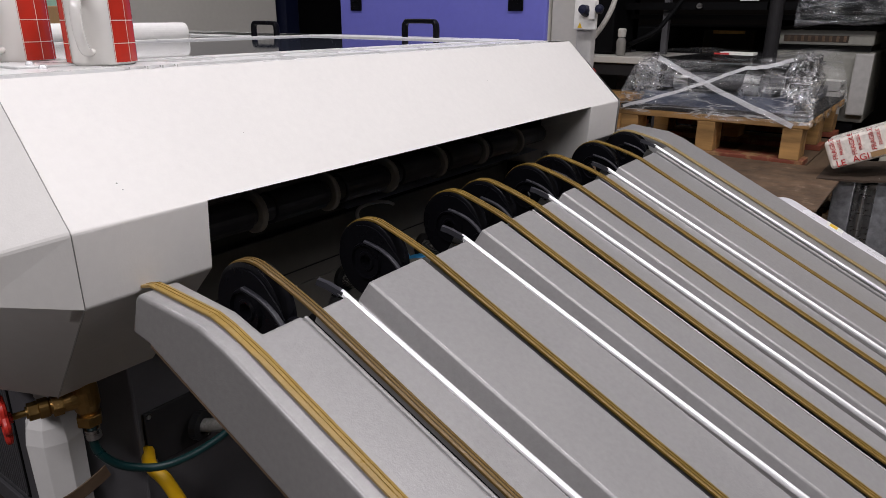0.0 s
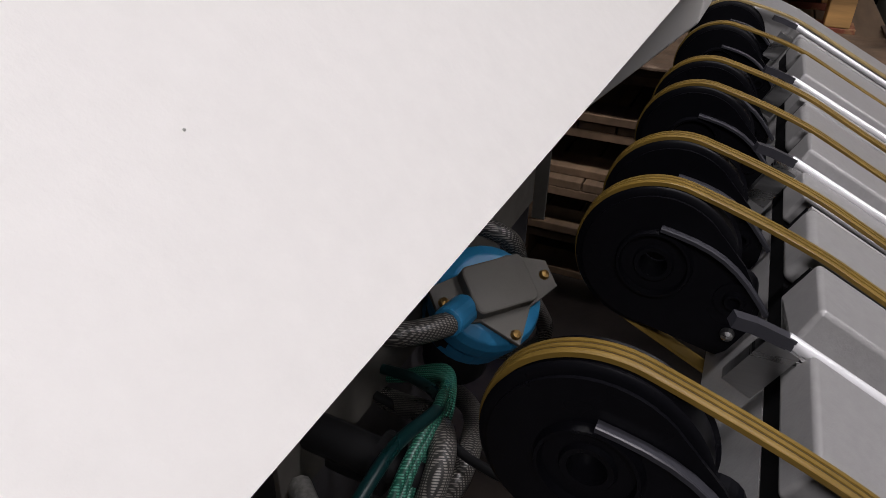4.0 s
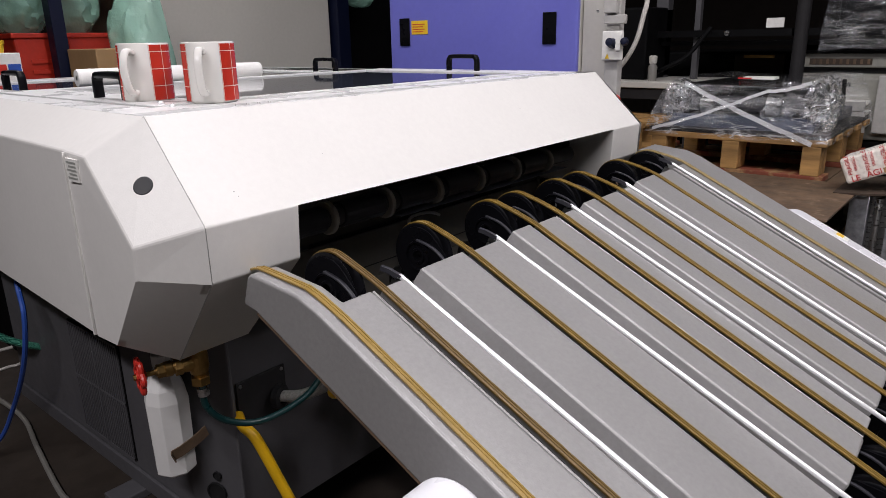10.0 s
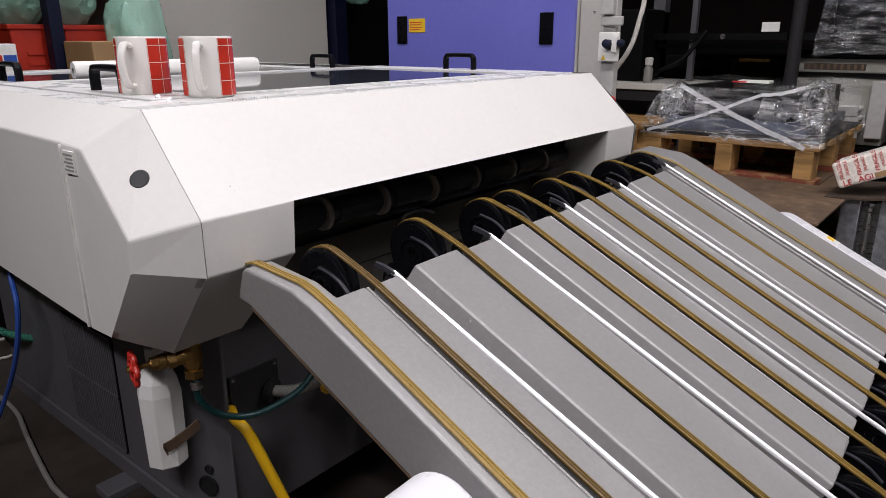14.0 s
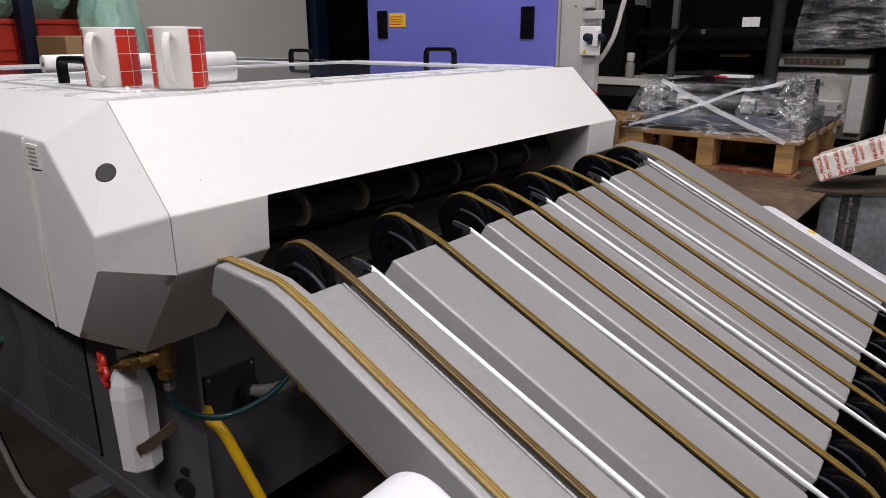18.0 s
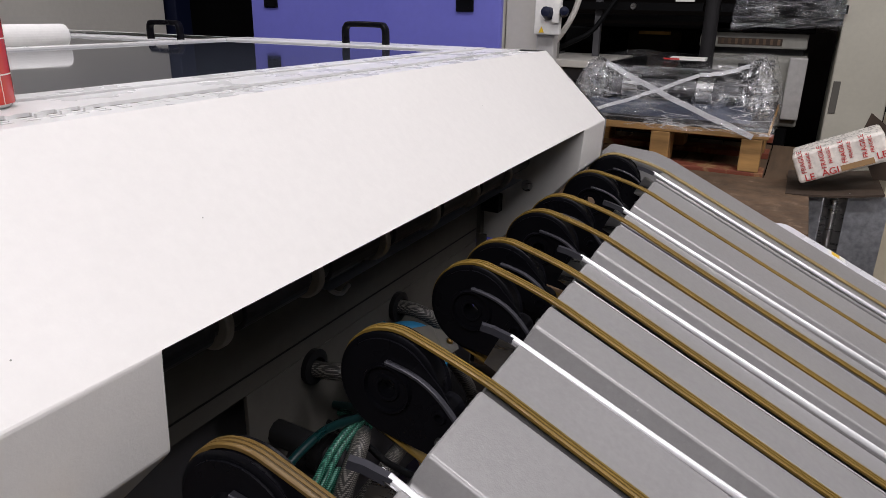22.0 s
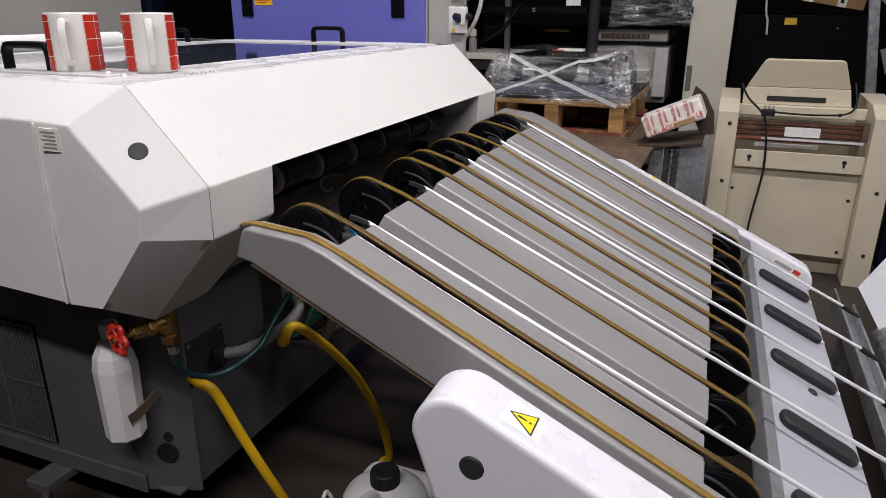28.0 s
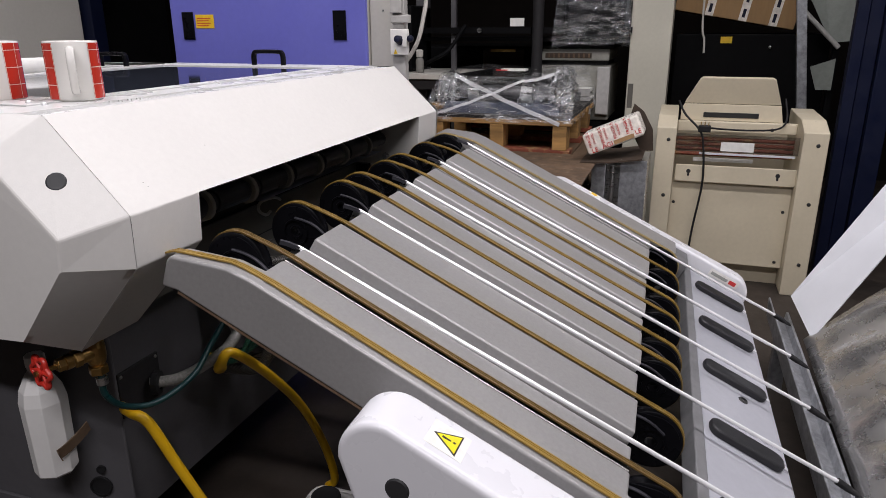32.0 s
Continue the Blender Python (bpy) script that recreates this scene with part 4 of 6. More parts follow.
conv = thing("delivery_conveyor", "sloping grey belt conveyor that catches printing plates", "conveyor", (0.75, -0.6, 0))


def cheek(xa, xb, xc):
    """A side cheek from xa to xb that reaches up under the hood, with the bed's edge panel, as far as xc, in one moulding."""
    def p(v, w):
        return (-0.27 - v * CS - (w + LIFT) * SN, 0.745 - v * SN + (w + LIFT) * CS)
    tip = [(-0.119, 0.727), (-0.134, 0.770), (-0.142, 0.7765), (-0.238, 0.767), (-0.255, 0.761)]
    a0, a1, b1, b0, c = p(0, 0), p(0.69, 0), p(0.69, -0.085), p(0, -0.085), p(-0.10, -0.085)
    e1, e0 = p(VEND, 0), p(VEND, -0.085)

    def q(x, yz):
        return YAW @ Vector((x + 0.015 * (yz[0] + 0.27) / CS, yz[0], yz[1]))
    polys = [[q(xa, t) for t in [*tip, a0, e1, a1, b1, e0, b0, c]], [q(xb, t) for t in [*tip, a0, b0, c]], [q(xc, t) for t in [a0, e1, e0, b0]],
             [q(xb, t) for t in [e1, a1, b1, e0]], [q(xb, a0), q(xc, a0), q(xc, b0), q(xb, b0)], [q(xb, e1), q(xc, e1), q(xc, e0), q(xb, e0)],
             [q(xa, a0), q(xb, a0), q(xb, e1), q(xa, e1)], [q(xb, a0), q(xc, a0), q(xc, e1), q(xb, e1)],
             [q(xa, b0), q(xb, b0), q(xb, e0), q(xa, e0)], [q(xb, b0), q(xc, b0), q(xc, e0), q(xb, e0)],
             [q(xa, e1), q(xb, e1), q(xb, a1), q(xa, a1)], [q(xa, a1), q(xb, a1), q(xb, b1), q(xa, b1)], [q(xa, b1), q(xb, b1), q(xb, e0), q(xa, e0)]]
    ring = [b0, c, *tip, a0]
    polys += [[q(xa, m), q(xb, m), q(xb, n), q(xa, n)] for m, n in zip(ring, ring[1:])]
    return faces(polys)


part("near_cheek", cheek(NEAR0, NEAR1, BELTS[0] - 0.0165), M_CONV, conv, "grey hammered side cheek", bevel=0.007, seg=4, smooth=True)
part("far_cheek", cheek(FAR1, FAR0, RODS[4] - 0.005), M_CONV, conv, bevel=0.007, seg=4, smooth=True)
for x_ in (NEAR0, FAR0):
    part("edge_strip", box(x_ + 0.004, x_ + 0.03, -0.1, 0.6, -0.0905, -0.0865, m=CM), M_BOARD, conv)


def panel(x0, x1, step=None):
    """One moulded slat of the bed, with rounded edges; step: where it rises beside a rod."""
    if step is None:
        sec = [(x0, -0.03), (x0, 0.0), (x1, 0.0), (x1, -0.03)]
    else:
        sec = [(x0, -0.03), (x0, -0.004), (step - 0.006, -0.004), (step - 0.004, -0.014), (step + 0.012, -0.025), (step + 0.0185, -0.023), (step + 0.027, 0.004), (x1, 0.004), (x1, -0.03)]
    bm = bmesh.new()
    lo = [bm.verts.new(CM @ Vector((x, 0.0, w))) for x, w in sec]
    hi = [bm.verts.new(CM @ Vector((x, VEND, w))) for x, w in sec]
    bm.faces.new(lo)
    bm.faces.new(hi[::-1])
    for i in range(len(sec)):
        j = (i + 1) % len(sec)
        bm.faces.new((lo[i], hi[i], hi[j], lo[j]))
    return bm


GL, GR = 0.0165, 0.0078         # open gap beside a belt, and the close side
PANELS = [(BELTS[0] + GR, BELTS[1] - GL, RODS[0]), (BELTS[1] + GR, BELTS[2] - GL, RODS[1]), (BELTS[2] + GR, BELTS[3] - GL, None),
          (BELTS[3] + GR, BELTS[4] - GL, RODS[2]), (BELTS[4] + GR, BELTS[5] - GL, None), (BELTS[5] + GR, BELTS[6] - GL, RODS[3]), (BELTS[6] + GR, RODS[4] - 0.024, None)]
for x0, x1, st in PANELS:
    bp_ = part("bed_panel", panel(x0, x1, st), M_CONV, conv, "grey hammered bed panel", bevel=0.006, seg=4, smooth=True)
    if x1 < 1.15:
        # Black strip put into the belt gap for its shade; no liner there.
        part("gap_shade", box(x1 + 0.0056, x1 + 0.0108, 0.003, VEND - 0.003, -0.03, -0.0065, m=CM), M_BLACKANDSHADE, bp_)
        part("rolled_lip", rod(cv(x1 + 0.0028, 0.003, -0.0035), cv(x1 + 0.0028, VEND - 0.003, -0.0035), 0.0026, 8), M_CONV, bp_, smooth=True)
part("gap_shade", box(BELTS[0] - 0.0109, BELTS[0] - 0.0057, 0.003, VEND - 0.003, -0.03, -0.0065, m=CM), M_BLACKANDSHADE, conv)
part("rolled_lip", rod(cv(BELTS[0] - 0.0137, 0.003, -0.0035), cv(BELTS[0] - 0.0137, VEND - 0.003, -0.0035), 0.0026, 8), M_CONV, conv, smooth=True)
# Open gap beside the rod, its shade laid in as a strip.
part("gap_shade", box(RODS[4] - 0.0235, RODS[4] - 0.0055, 0.003, VEND - 0.003, -0.03, -0.022, m=CM), M_BLACKANDSHADE, conv, "open channel beside the last rod, its shade put in as black")
# Tray coloured black so that the belt gaps above it look shaded.
part("bed_tray", box(NEAR1 + 0.001, FAR0 - 0.001, 0.004, VEND - 0.004, -0.045, -0.031, m=CM), M_BLACKANDSHADE, conv)
part("bed_apron", box(NEAR1 + 0.001, FAR0 - 0.001, 0.004, 0.010, -0.11, -0.046, m=CM), M_CONV, conv)

# pulleys at both ends of each belt, with their arms
PV, PW, PR = -0.069, -0.0525, 0.0525
LV, LW = 0.662, -0.0525


def upper(x):
    """The upper pulley's centre, down the slope and off the bed: the row of pulleys sinks towards the far side."""
    return PV - 0.004, PW - 0.0055 - 0.009 * x


def pulley(x, v, w, sgn, lbl):
    """A black pulley on a moulded arm with a curved rib, an idler and a screw."""
    c = cv(x, v, w)
    e = part("pulley", lathe([(0.011, -0.011), (0.018, -0.011), (0.020, -0.014), (0.024, -0.014), (0.025, -0.009), (0.044, -0.009), (0.046, -0.0115), (PR, -0.0115), (PR + 0.002, -0.010), (PR, -0.008),
                              (PR, 0.008), (PR + 0.002, 0.010), (PR, 0.0115), (0.046, 0.0115), (0.044, 0.009), (0.024, 0.009), (0.011, 0.011), (0.011, -0.011)], c, (1, 0, 0), 72), M_BLACK, conv, lbl, smooth=True)
    arm = [(v + sgn * 0.049 * math.cos(radians(a)), w + 0.049 * math.sin(radians(a))) for a in range(75, 286, 7)]
    arm += [(v + sgn * 0.074, w - 0.031), (v + sgn * 0.083, w - 0.008), (v + sgn * 0.070, w + 0.020), (v + sgn * 0.045, w + 0.036)]
    arm += [arm[0]] + [(v + sgn * 0.0095 * math.cos(radians(a)), w + 0.0095 * math.sin(radians(a))) for a in range(75, -286, -30)]
    part("arm", prism(arm, "x", x - 0.0145, x - 0.0125, m=CM), M_BLACK, e)
    part("hub", lathe([(0.0095, -0.004), (0.0095, 0.002), (0.0125, 0.0025), (0.014, -0.0005), (0.0215, -0.0005), (0.0228, 0.0045), (0.0245, 0.0045), (0.026, 0.0)], cv(x - 0.0145, v, w), (-1, 0, 0), 48), M_BLACK, e, smooth=True)
    rib = [CM @ Vector((x - 0.0175, v - sgn * 0.012 + sgn * s * 0.088, w + 0.026 + 0.011 * math.sin(math.pi * s) - 0.008 * s)) for s in (0, 0.12, 0.25, 0.38, 0.5, 0.62, 0.75, 0.88, 1.0)]
    part("rib", sweep(rib, [(-0.0030, -0.0016), (0.0030, -0.0016), (0.0030, 0.0008), (0.0024, 0.0014), (-0.0024, 0.0014), (-0.0030, 0.0008)]), M_RIB, e, "black curved rib, its lit edge put into a paler tone", smooth=True)
    part("idler", lathe([(0.004, -0.019), (0.006, -0.019), (0.0075, -0.016), (0.013, -0.016), (0.014, -0.012), (0.014, 0.008), (0, 0.008)], cv(x, v + sgn * 0.056, w + 0.012), (1, 0, 0), 20), M_BLACK, e)
    part("screw", lathe([(0, 0.006), (0.004, 0.004), (0.005, 0.0)], cv(x - 0.0175, v + sgn * 0.068, w - 0.01), (-1, 0, 0), 12), M_STEEL, e, "steel screw")
    return e


for bx in (*BELTS, FAR_BELT):
    pulley(bx, *upper(bx), 1, "black plastic belt pulley on a ribbed arm")
    pulley(bx, LV, LW, -1, "")


def belt_loop(x, r, sag=0.002):
    pv, pw = upper(x)
    drop = LW - pw
    lean = math.atan(1.25 * drop / 0.073)
    pts = []
    for k in range(41):
        t = radians(90) + lean + (math.pi - lean) * k / 40
        pts.append(cv(x, pv + r * math.cos(t), pw + r * math.sin(t)))
    for s in (0.25, 0.5, 0.75):
        pts.append(cv(x, pv + (LV - pv) * s, pw + (LW - pw) * s - r))
    for k in range(41):
        t = radians(270 + 180 * k / 40)
        pts.append(cv(x, LV + r * math.cos(t), LW + r * math.sin(t)))
    for s in (0.75, 0.5, 0.25, 0.1):
        pts.append(cv(x, LV * s, LW + r - sag * math.sin(math.pi * s)))
    # an easy bend from the bed down to the pulley
    end = Vector((x, pv - r * math.sin(lean), pw + r * math.cos(lean)))
    bend = Vector((x, end.y + (LW + r - end.z) / math.tan(lean), LW + r))
    start = Vector((x, 0.018, LW + r))
    for k in range(12):
        u = k / 12
        pts.append(CM @ (start * (1 - u) ** 2 + bend * (2 * u * (1 - u)) + end * u ** 2))
    return pts


for bx in (*BELTS, FAR_BELT):
    loop, mt = belt_loop(bx, PR + (0.0025 if bx < 1.2 else 0.0035), 0.002 if bx < 1.2 else 0.0), (M_BELTBROWN if bx == BELTS[0] else M_BELT if bx < 1.2 else M_BELTPALE)
    bk_ = 1.0 if bx < 0.5 else 1.16
    sec_ = [(-0.0058, -0.0016), (0.0058, -0.0016), (0.0058, 0.0010), (0.0050, 0.0016), (0.0028, 0.0016), (0.0025, 0.0007), (0.0014, 0.0007), (0.0011, 0.0016),
            (-0.0011, 0.0016), (-0.0014, 0.0007), (-0.0025, 0.0007), (-0.0028, 0.0016), (-0.0050, 0.0016), (-0.0058, 0.0010)]
    bl_ = part("belt", sweep(loop, [(a * bk_, b) for a, b in sec_], up=(0, -SN, CS), closed=True), mt, conv, "tan rubber conveyor belt with three ribs", smooth=True)
    for gx in (-0.00195 * bk_, 0.00195 * bk_):
        part("belt_groove", sweep(loop, [(gx - 0.0006, 0.0004), (gx + 0.0006, 0.0004), (gx + 0.0006, 0.0011), (gx - 0.0006, 0.0011)], up=(0, -SN, CS), closed=True), M_BELTLINE, bl_)
# flat outer belt over the near cheek
bx = 0.060
up_ = [YAW @ t for t in [Vector((bx, -0.112, 0.772)), Vector((bx, -0.138, 0.7788)), Vector((bx, -0.152, 0.7782)), Vector((bx, -0.234, 0.7705)), Vector((bx, -0.255, 0.764))]]
up_ += [cv(bx - 0.010 * s, s, 0.003) for s in (0.03, 0.2, 0.4, 0.6, 0.68)]
part("belt", sweep(up_, [(-0.0062, -0.0013), (0.0062, -0.0013), (0.0062, 0.0012), (0.0022, 0.0014), (0.0018, 0.0005), (0.0006, 0.0005), (0.0003, 0.0014), (-0.0018, 0.0014), (-0.0022, 0.0005), (-0.0034, 0.0005), (-0.0037, 0.0014), (-0.0062, 0.0012)]), M_BELT2, conv, "pale tan belt stretched over the side cheek")

# chrome guide rods with black ends
ROD_END = 0.995
for rx, w0, w1 in zip(RODS, (-0.0115, -0.009, -0.005, -0.004, 0.0036), (0.011, 0.011, 0.009, 0.008, 0.006)):
    r_ = part("guide_rod", rod(cv(rx, -0.012, w0), cv(rx, ROD_END, w1), 0.0039, 24), M_CHROME, conv, "long chrome guide rod", smooth=True)
    part("rod_holder", sweep([cv(rx - 0.008, -0.042, w0 - 0.004), cv(rx - 0.004, -0.030, w0 - 0.002), cv(rx, -0.008, w0)], [(-0.0042, -0.004), (0.0042, -0.004), (0.0036, 0.003), (-0.0036, 0.003)]), M_RIB, r_, "grey-black rod holder")
    part("rod_tip", lathe([(0, 0.056), (0.004, 0.046), (0.0068, 0.02), (0.0068, 0.0), (0, 0)], cv(rx, ROD_END - 0.004, w1), cv(0, 1, -0.08) - cv(0, 0, 0), 18), M_DARK, r_, "black rubber tip", smooth=True)
    part("bracket", box(rx - 0.005, rx + 0.005, -0.02, -0.001, -0.05, -0.012, m=CM), M_STEEL, r_)

# lower tray with rubber pads
tray = part("lower_tray", box(NEAR1, 1.42, 0.765, 0.945, -0.075, -0.045, m=CM), M_TRAY, conv, "pale lilac-grey lower tray", bevel=0.004)
part("tray_lip", box(NEAR1, 1.42, 0.742, 0.764, -0.085, -0.040, m=CM), M_LIP, conv, "mid-grey steel lip", bevel=0.003)
part("end_cap", box(1.335, 1.444, 0.692, 0.741, -0.085, -0.018, m=CM), M_LIP, conv, bevel=0.003)
for rx in RODS:
    pd = part("pad", prism(rounded(0.049, 0.150, 0.019, 6, rx + 0.042, 0.851), "z", -0.0455, -0.030, m=CM), M_PAD, tray, "black rubber pad", bevel=0.005, seg=3)
    part("pad_tab", box(rx + 0.04, rx + 0.052, 0.925, 0.938, -0.0452, -0.040, m=CM), M_SHEET, pd)
part("keyhole_stud", lathe([(0.005, 0.003), (0.009, 0.003), (0.011, 0.0), (0.005, 0)], cv(0.690, 0.870, -0.045), cv(0, 0, 1) - cv(0, 0, 0), 20), M_INK, tray, "round black keyhole rim")
part("tray_skirt", box(NEAR1, 1.42, 0.941, 0.952, -0.16, -0.076, m=CM), M_CREAM, conv)
# stand under the conveyor
for sx_ in (0.2, 1.25):
    lo = cv(sx_, 0.55, -0.1)
    part("stand_leg", box(sx_ - 0.02, sx_ + 0.02, lo.y - 0.02, lo.y + 0.02, 0.0, lo.z + 0.045), M_BASE, conv, bevel=0.003)


def arm_profile(v0, v1, wt, r=0.056):
    """The side of an arm: a flat top, a rounded upper corner and an end that slopes away."""
    pts = [(v0 + r + r * math.cos(radians(a)), wt - r + r * math.sin(radians(a))) for a in range(90, 211, 8)]
    pts += [(v0 + 0.10, wt - 0.18), (v1 - 0.03, wt - 0.18)]
    return pts + [(v1 - 0.06 + 0.06 * math.cos(radians(a)), wt - 0.06 + 0.06 * math.sin(radians(a))) for a in range(-60, 91, 10)]


def side_arm(x0, x1, v0, v1, wt, lbl):
    return part("side_arm", prism(arm_profile(v0, v1, wt), "x", x0, x1, m=CM), M_ARM, conv, lbl, bevel=0.013, seg=5, smooth=True)


na = side_arm(-0.077, 0.014, 0.236, 0.95, 0.002, "white gloss plastic side arm with a warning sticker")
fa = side_arm(1.445, 1.505, 0.24, 0.968, -0.007, "white gloss plastic side arm")
part("arm_plug", lathe([(0, 0.002), (0.0145, 0.002), (0.0165, 0.0), (0.0165, -0.002), (0, -0.002)], cv(-0.0775, 0.331, -0.070), (-1, 0, 0), 28), M_PLUG, na, "round black plug")
# warning sticker on the arm's top
wm = Matrix.Translation(cv(-0.033, 0.355, 0.0025)) @ Matrix(((0, 1, 0), (-CS, 0, -SN), (-SN, 0, CS))).to_4x4() @ pose(0, 0, 0, 0, 0, 90)
ws = part("warning_sticker", box(-0.025, 0.025, -0.027, 0.027, -0.0006, 0.0003, m=wm), M_LABEL, na, "white sticker with a yellow warning triangle")
tri_ = [(0.0, 0.021), (0.0215, -0.0165), (-0.0215, -0.0165)]
part("triangle_border", prism(tri_, "z", 0.0003, 0.0007, m=wm), M_INK, ws, "black-edged yellow triangle")
part("triangle_fill", prism([(x * 0.83, y * 0.83 - 0.0007) for x, y in tri_], "z", 0.0007, 0.0010, m=wm), M_SIGN, ws)
part("mark_bar", prism([(-0.0019, 0.009), (0.0019, 0.009), (0.0012, -0.004), (-0.0012, -0.004)], "z", 0.0010, 0.0013, m=wm), M_INK, ws)
part("mark_dot", box(-0.0016, 0.0016, -0.0105, -0.0072, 0.0010, 0.0013, m=wm), M_INK, ws)
fm = Matrix.Translation(cv(1.48, 0.40, -0.0063)) @ Matrix(((0, 1, 0), (-CS, 0, -SN), (-SN, 0, CS))).to_4x4()
fs = part("far_sticker", box(-0.02, 0.02, -0.014, 0.014, -0.0006, 0.0003, m=fm), M_LABEL, fa, "white sticker with a yellow square")
part("yellow_square", box(-0.012, 0.006, -0.011, 0.011, 0.0003, 0.0007, m=fm), M_YLABEL, fs)
fm2 = Matrix.Translation(cv(1.445, 0.875, -0.032)) @ Matrix(((0, 0, -1), (-CS, -SN, 0), (-SN, CS, 0))).to_4x4()
fs2 = part("far_label", box(-0.048, 0.048, -0.012, 0.012, 0.0, 0.0012, m=fm2), M_LABEL, fa, "white printed label")
part("print_line", box(-0.042, 0.012, -0.006, 0.004, 0.0012, 0.0016, m=fm2), M_GREYINK, fs2)
part("print_line", box(0.018, 0.040, -0.007, 0.006, 0.0012, 0.0016, m=fm2), M_TAPERED, fs2)

# printing plate coming out of the slot
pl = spline([(0, 0.085, 0.7485), (0, 0.04, 0.7485), (0, 0.0, 0.7485), (0, -0.034, 0.7485)], 4)
bm = bmesh.new()
for dz in (0.0, 0.0006):
    r0 = [bm.verts.new((0.465, p.y, p.z + dz)) for p in pl]
    r1 = [bm.verts.new((1.095, p.y, p.z + dz)) for p in pl]
    for i in range(len(pl) - 1):
        bm.faces.new((r0[i], r1[i], r1[i + 1], r0[i + 1]))
bm.verts.ensure_lookup_table()
solo("printing_plate", bm, M_PLATE, "blue-grey aluminium printing plate just under the slot rollers", "plate", smooth=True)


# ---- mugs on the hood ----
def mug(x, y, turn, lbl):
    """A straight china mug with a loop handle and printed red check panels."""
    z0, r, h = 0.98, 0.0415, 0.096
    e = thing("mug", lbl, "mug", (x, y, z0), "mugs on the hood")
    b = part("mug_body", lathe([(0, 0.003), (r - 0.006, 0.003), (r - 0.004, 0.0), (r - 0.002, 0.002), (r, 0.006), (r, h - 0.002), (r - 0.001, h), (r - 0.0025, h), (r - 0.0035, h - 0.002), (r - 0.004, 0.008), (0, 0.006)], (x, y, z0), n=56), M_MUG, e, smooth=False)
    for p in b.data.polygons:
        p.use_smooth = True

    def at(a, rr, z):
        return Vector((x + rr * math.cos(radians(turn + a)), y + rr * math.sin(radians(turn + a)), z0 + z))

    hd = spline([at(0, r - 0.002, 0.081), at(0, r + 0.016, 0.084), at(0, r + 0.028, 0.070), at(0, r + 0.030, 0.048), at(0, r + 0.022, 0.026), at(0, r + 0.010, 0.017), at(0, r - 0.002, 0.018)], 6)
    side = Vector((-math.sin(radians(turn)), math.cos(radians(turn)), 0))
    part("mug_handle", sweep(hd, rounded(0.008, 0.0125, 0.0035, 3), up=side), M_MUG, e, "white loop handle", smooth=True)

    def sheet(a0, a1, zlo, zhi, off, mat, nm, lb=""):
        bm = bmesh.new()
        n = max(2, int((a1 - a0) / 4))
        lo = [bm.verts.new(at(a0 + (a1 - a0) * i / n, r + off, zlo)) for i in range(n + 1)]
        hi = [bm.verts.new(at(a0 + (a1 - a0) * i / n, r + off, zhi)) for i in range(n + 1)]
        for i in range(n):
            bm.faces.new((lo[i], lo[i + 1], hi[i + 1], hi[i]))
        return part(nm, bm, mat, e, lb, smooth=True)
    for a0, a1 in ((38, 128), (-128, -38)):
        sheet(a0, a1, 0.004, h - 0.003, 0.0004, M_MUGRED, "red_print", "red check print")
        for k in range(4):
            aa = a0 + 1 + (a1 - a0 - 2) * k / 3
            sheet(aa - 0.6, aa + 0.6, 0.004, h - 0.003, 0.0007, M_CREAMLINE, "print_line")
        for zz in (0.027, 0.0545, 0.082):
            sheet(a0, a1, zz - 0.0005, zz + 0.0005, 0.0008, M_CREAMLINE, "print_line")
    return e


mug(0.141, 0.247, 216, "white china mug with red check panels and a loop handle")
mug(0.187, 0.124, 224, "white china mug with red check panels beside its twin")
roll = thing("paper_roll", "white paper roll lying across the lids", "paper roll", (0.54, 0.845, 0.976))
part("roll", lathe([(0.006, 0), (0.02, 0.0), (0.0215, 0.004), (0.0215, 0.496), (0.02, 0.5), (0.006, 0.5)], (0.29, 0.872, 0.9978), (1, -0.1, 0), 28), M_PAPER, roll, smooth=False)

# ---- stacking bin below the conveyor's end ----
sb = thing("stacking_bin", "steel stacking bin with a crumpled foil-faced back", "bin", (1.0, -1.3, 0))
part("bin_channel", prism([(-1.185, 0.19), (-1.245, 0.17), (-1.25, 0.21), (-1.242, 0.211), (-1.238, 0.183), (-1.192, 0.2), (-1.19, 0.255), (-1.184, 0.255)], "x", 0.15, 1.56), M_GALV, sb, "dark galvanised channel", bevel=0.002)


def foil():
    bm = bmesh.new()
    A, B, C, D = Vector((1.36, -1.265, 0.205)), Vector((0.1, -1.25, 0.205)), Vector((0.1, -1.85, 0.70)), Vector((1.50, -1.85, 0.70))
    n, k, grid = 44, 22, []
    for i in range(n + 1):
        row = []
        for j in range(k + 1):
            u, v = i / n, j / k
            p = (A * (1 - u) + B * u) * (1 - v) + (D * (1 - u) + C * u) * v
            p.z += 0.02 * (noise.noise((p.x * 6, p.y * 5, 0)) + 0.5 * abs(math.sin(p.x * 20 + 2 * p.y)) - 0.3) * min(1, v * 8)
            row.append(bm.verts.new(p))
        grid.append(row)
    for i in range(n):
        for j in range(k):
            bm.faces.new((grid[i][j], grid[i + 1][j], grid[i + 1][j + 1], grid[i][j + 1]))
    return bm


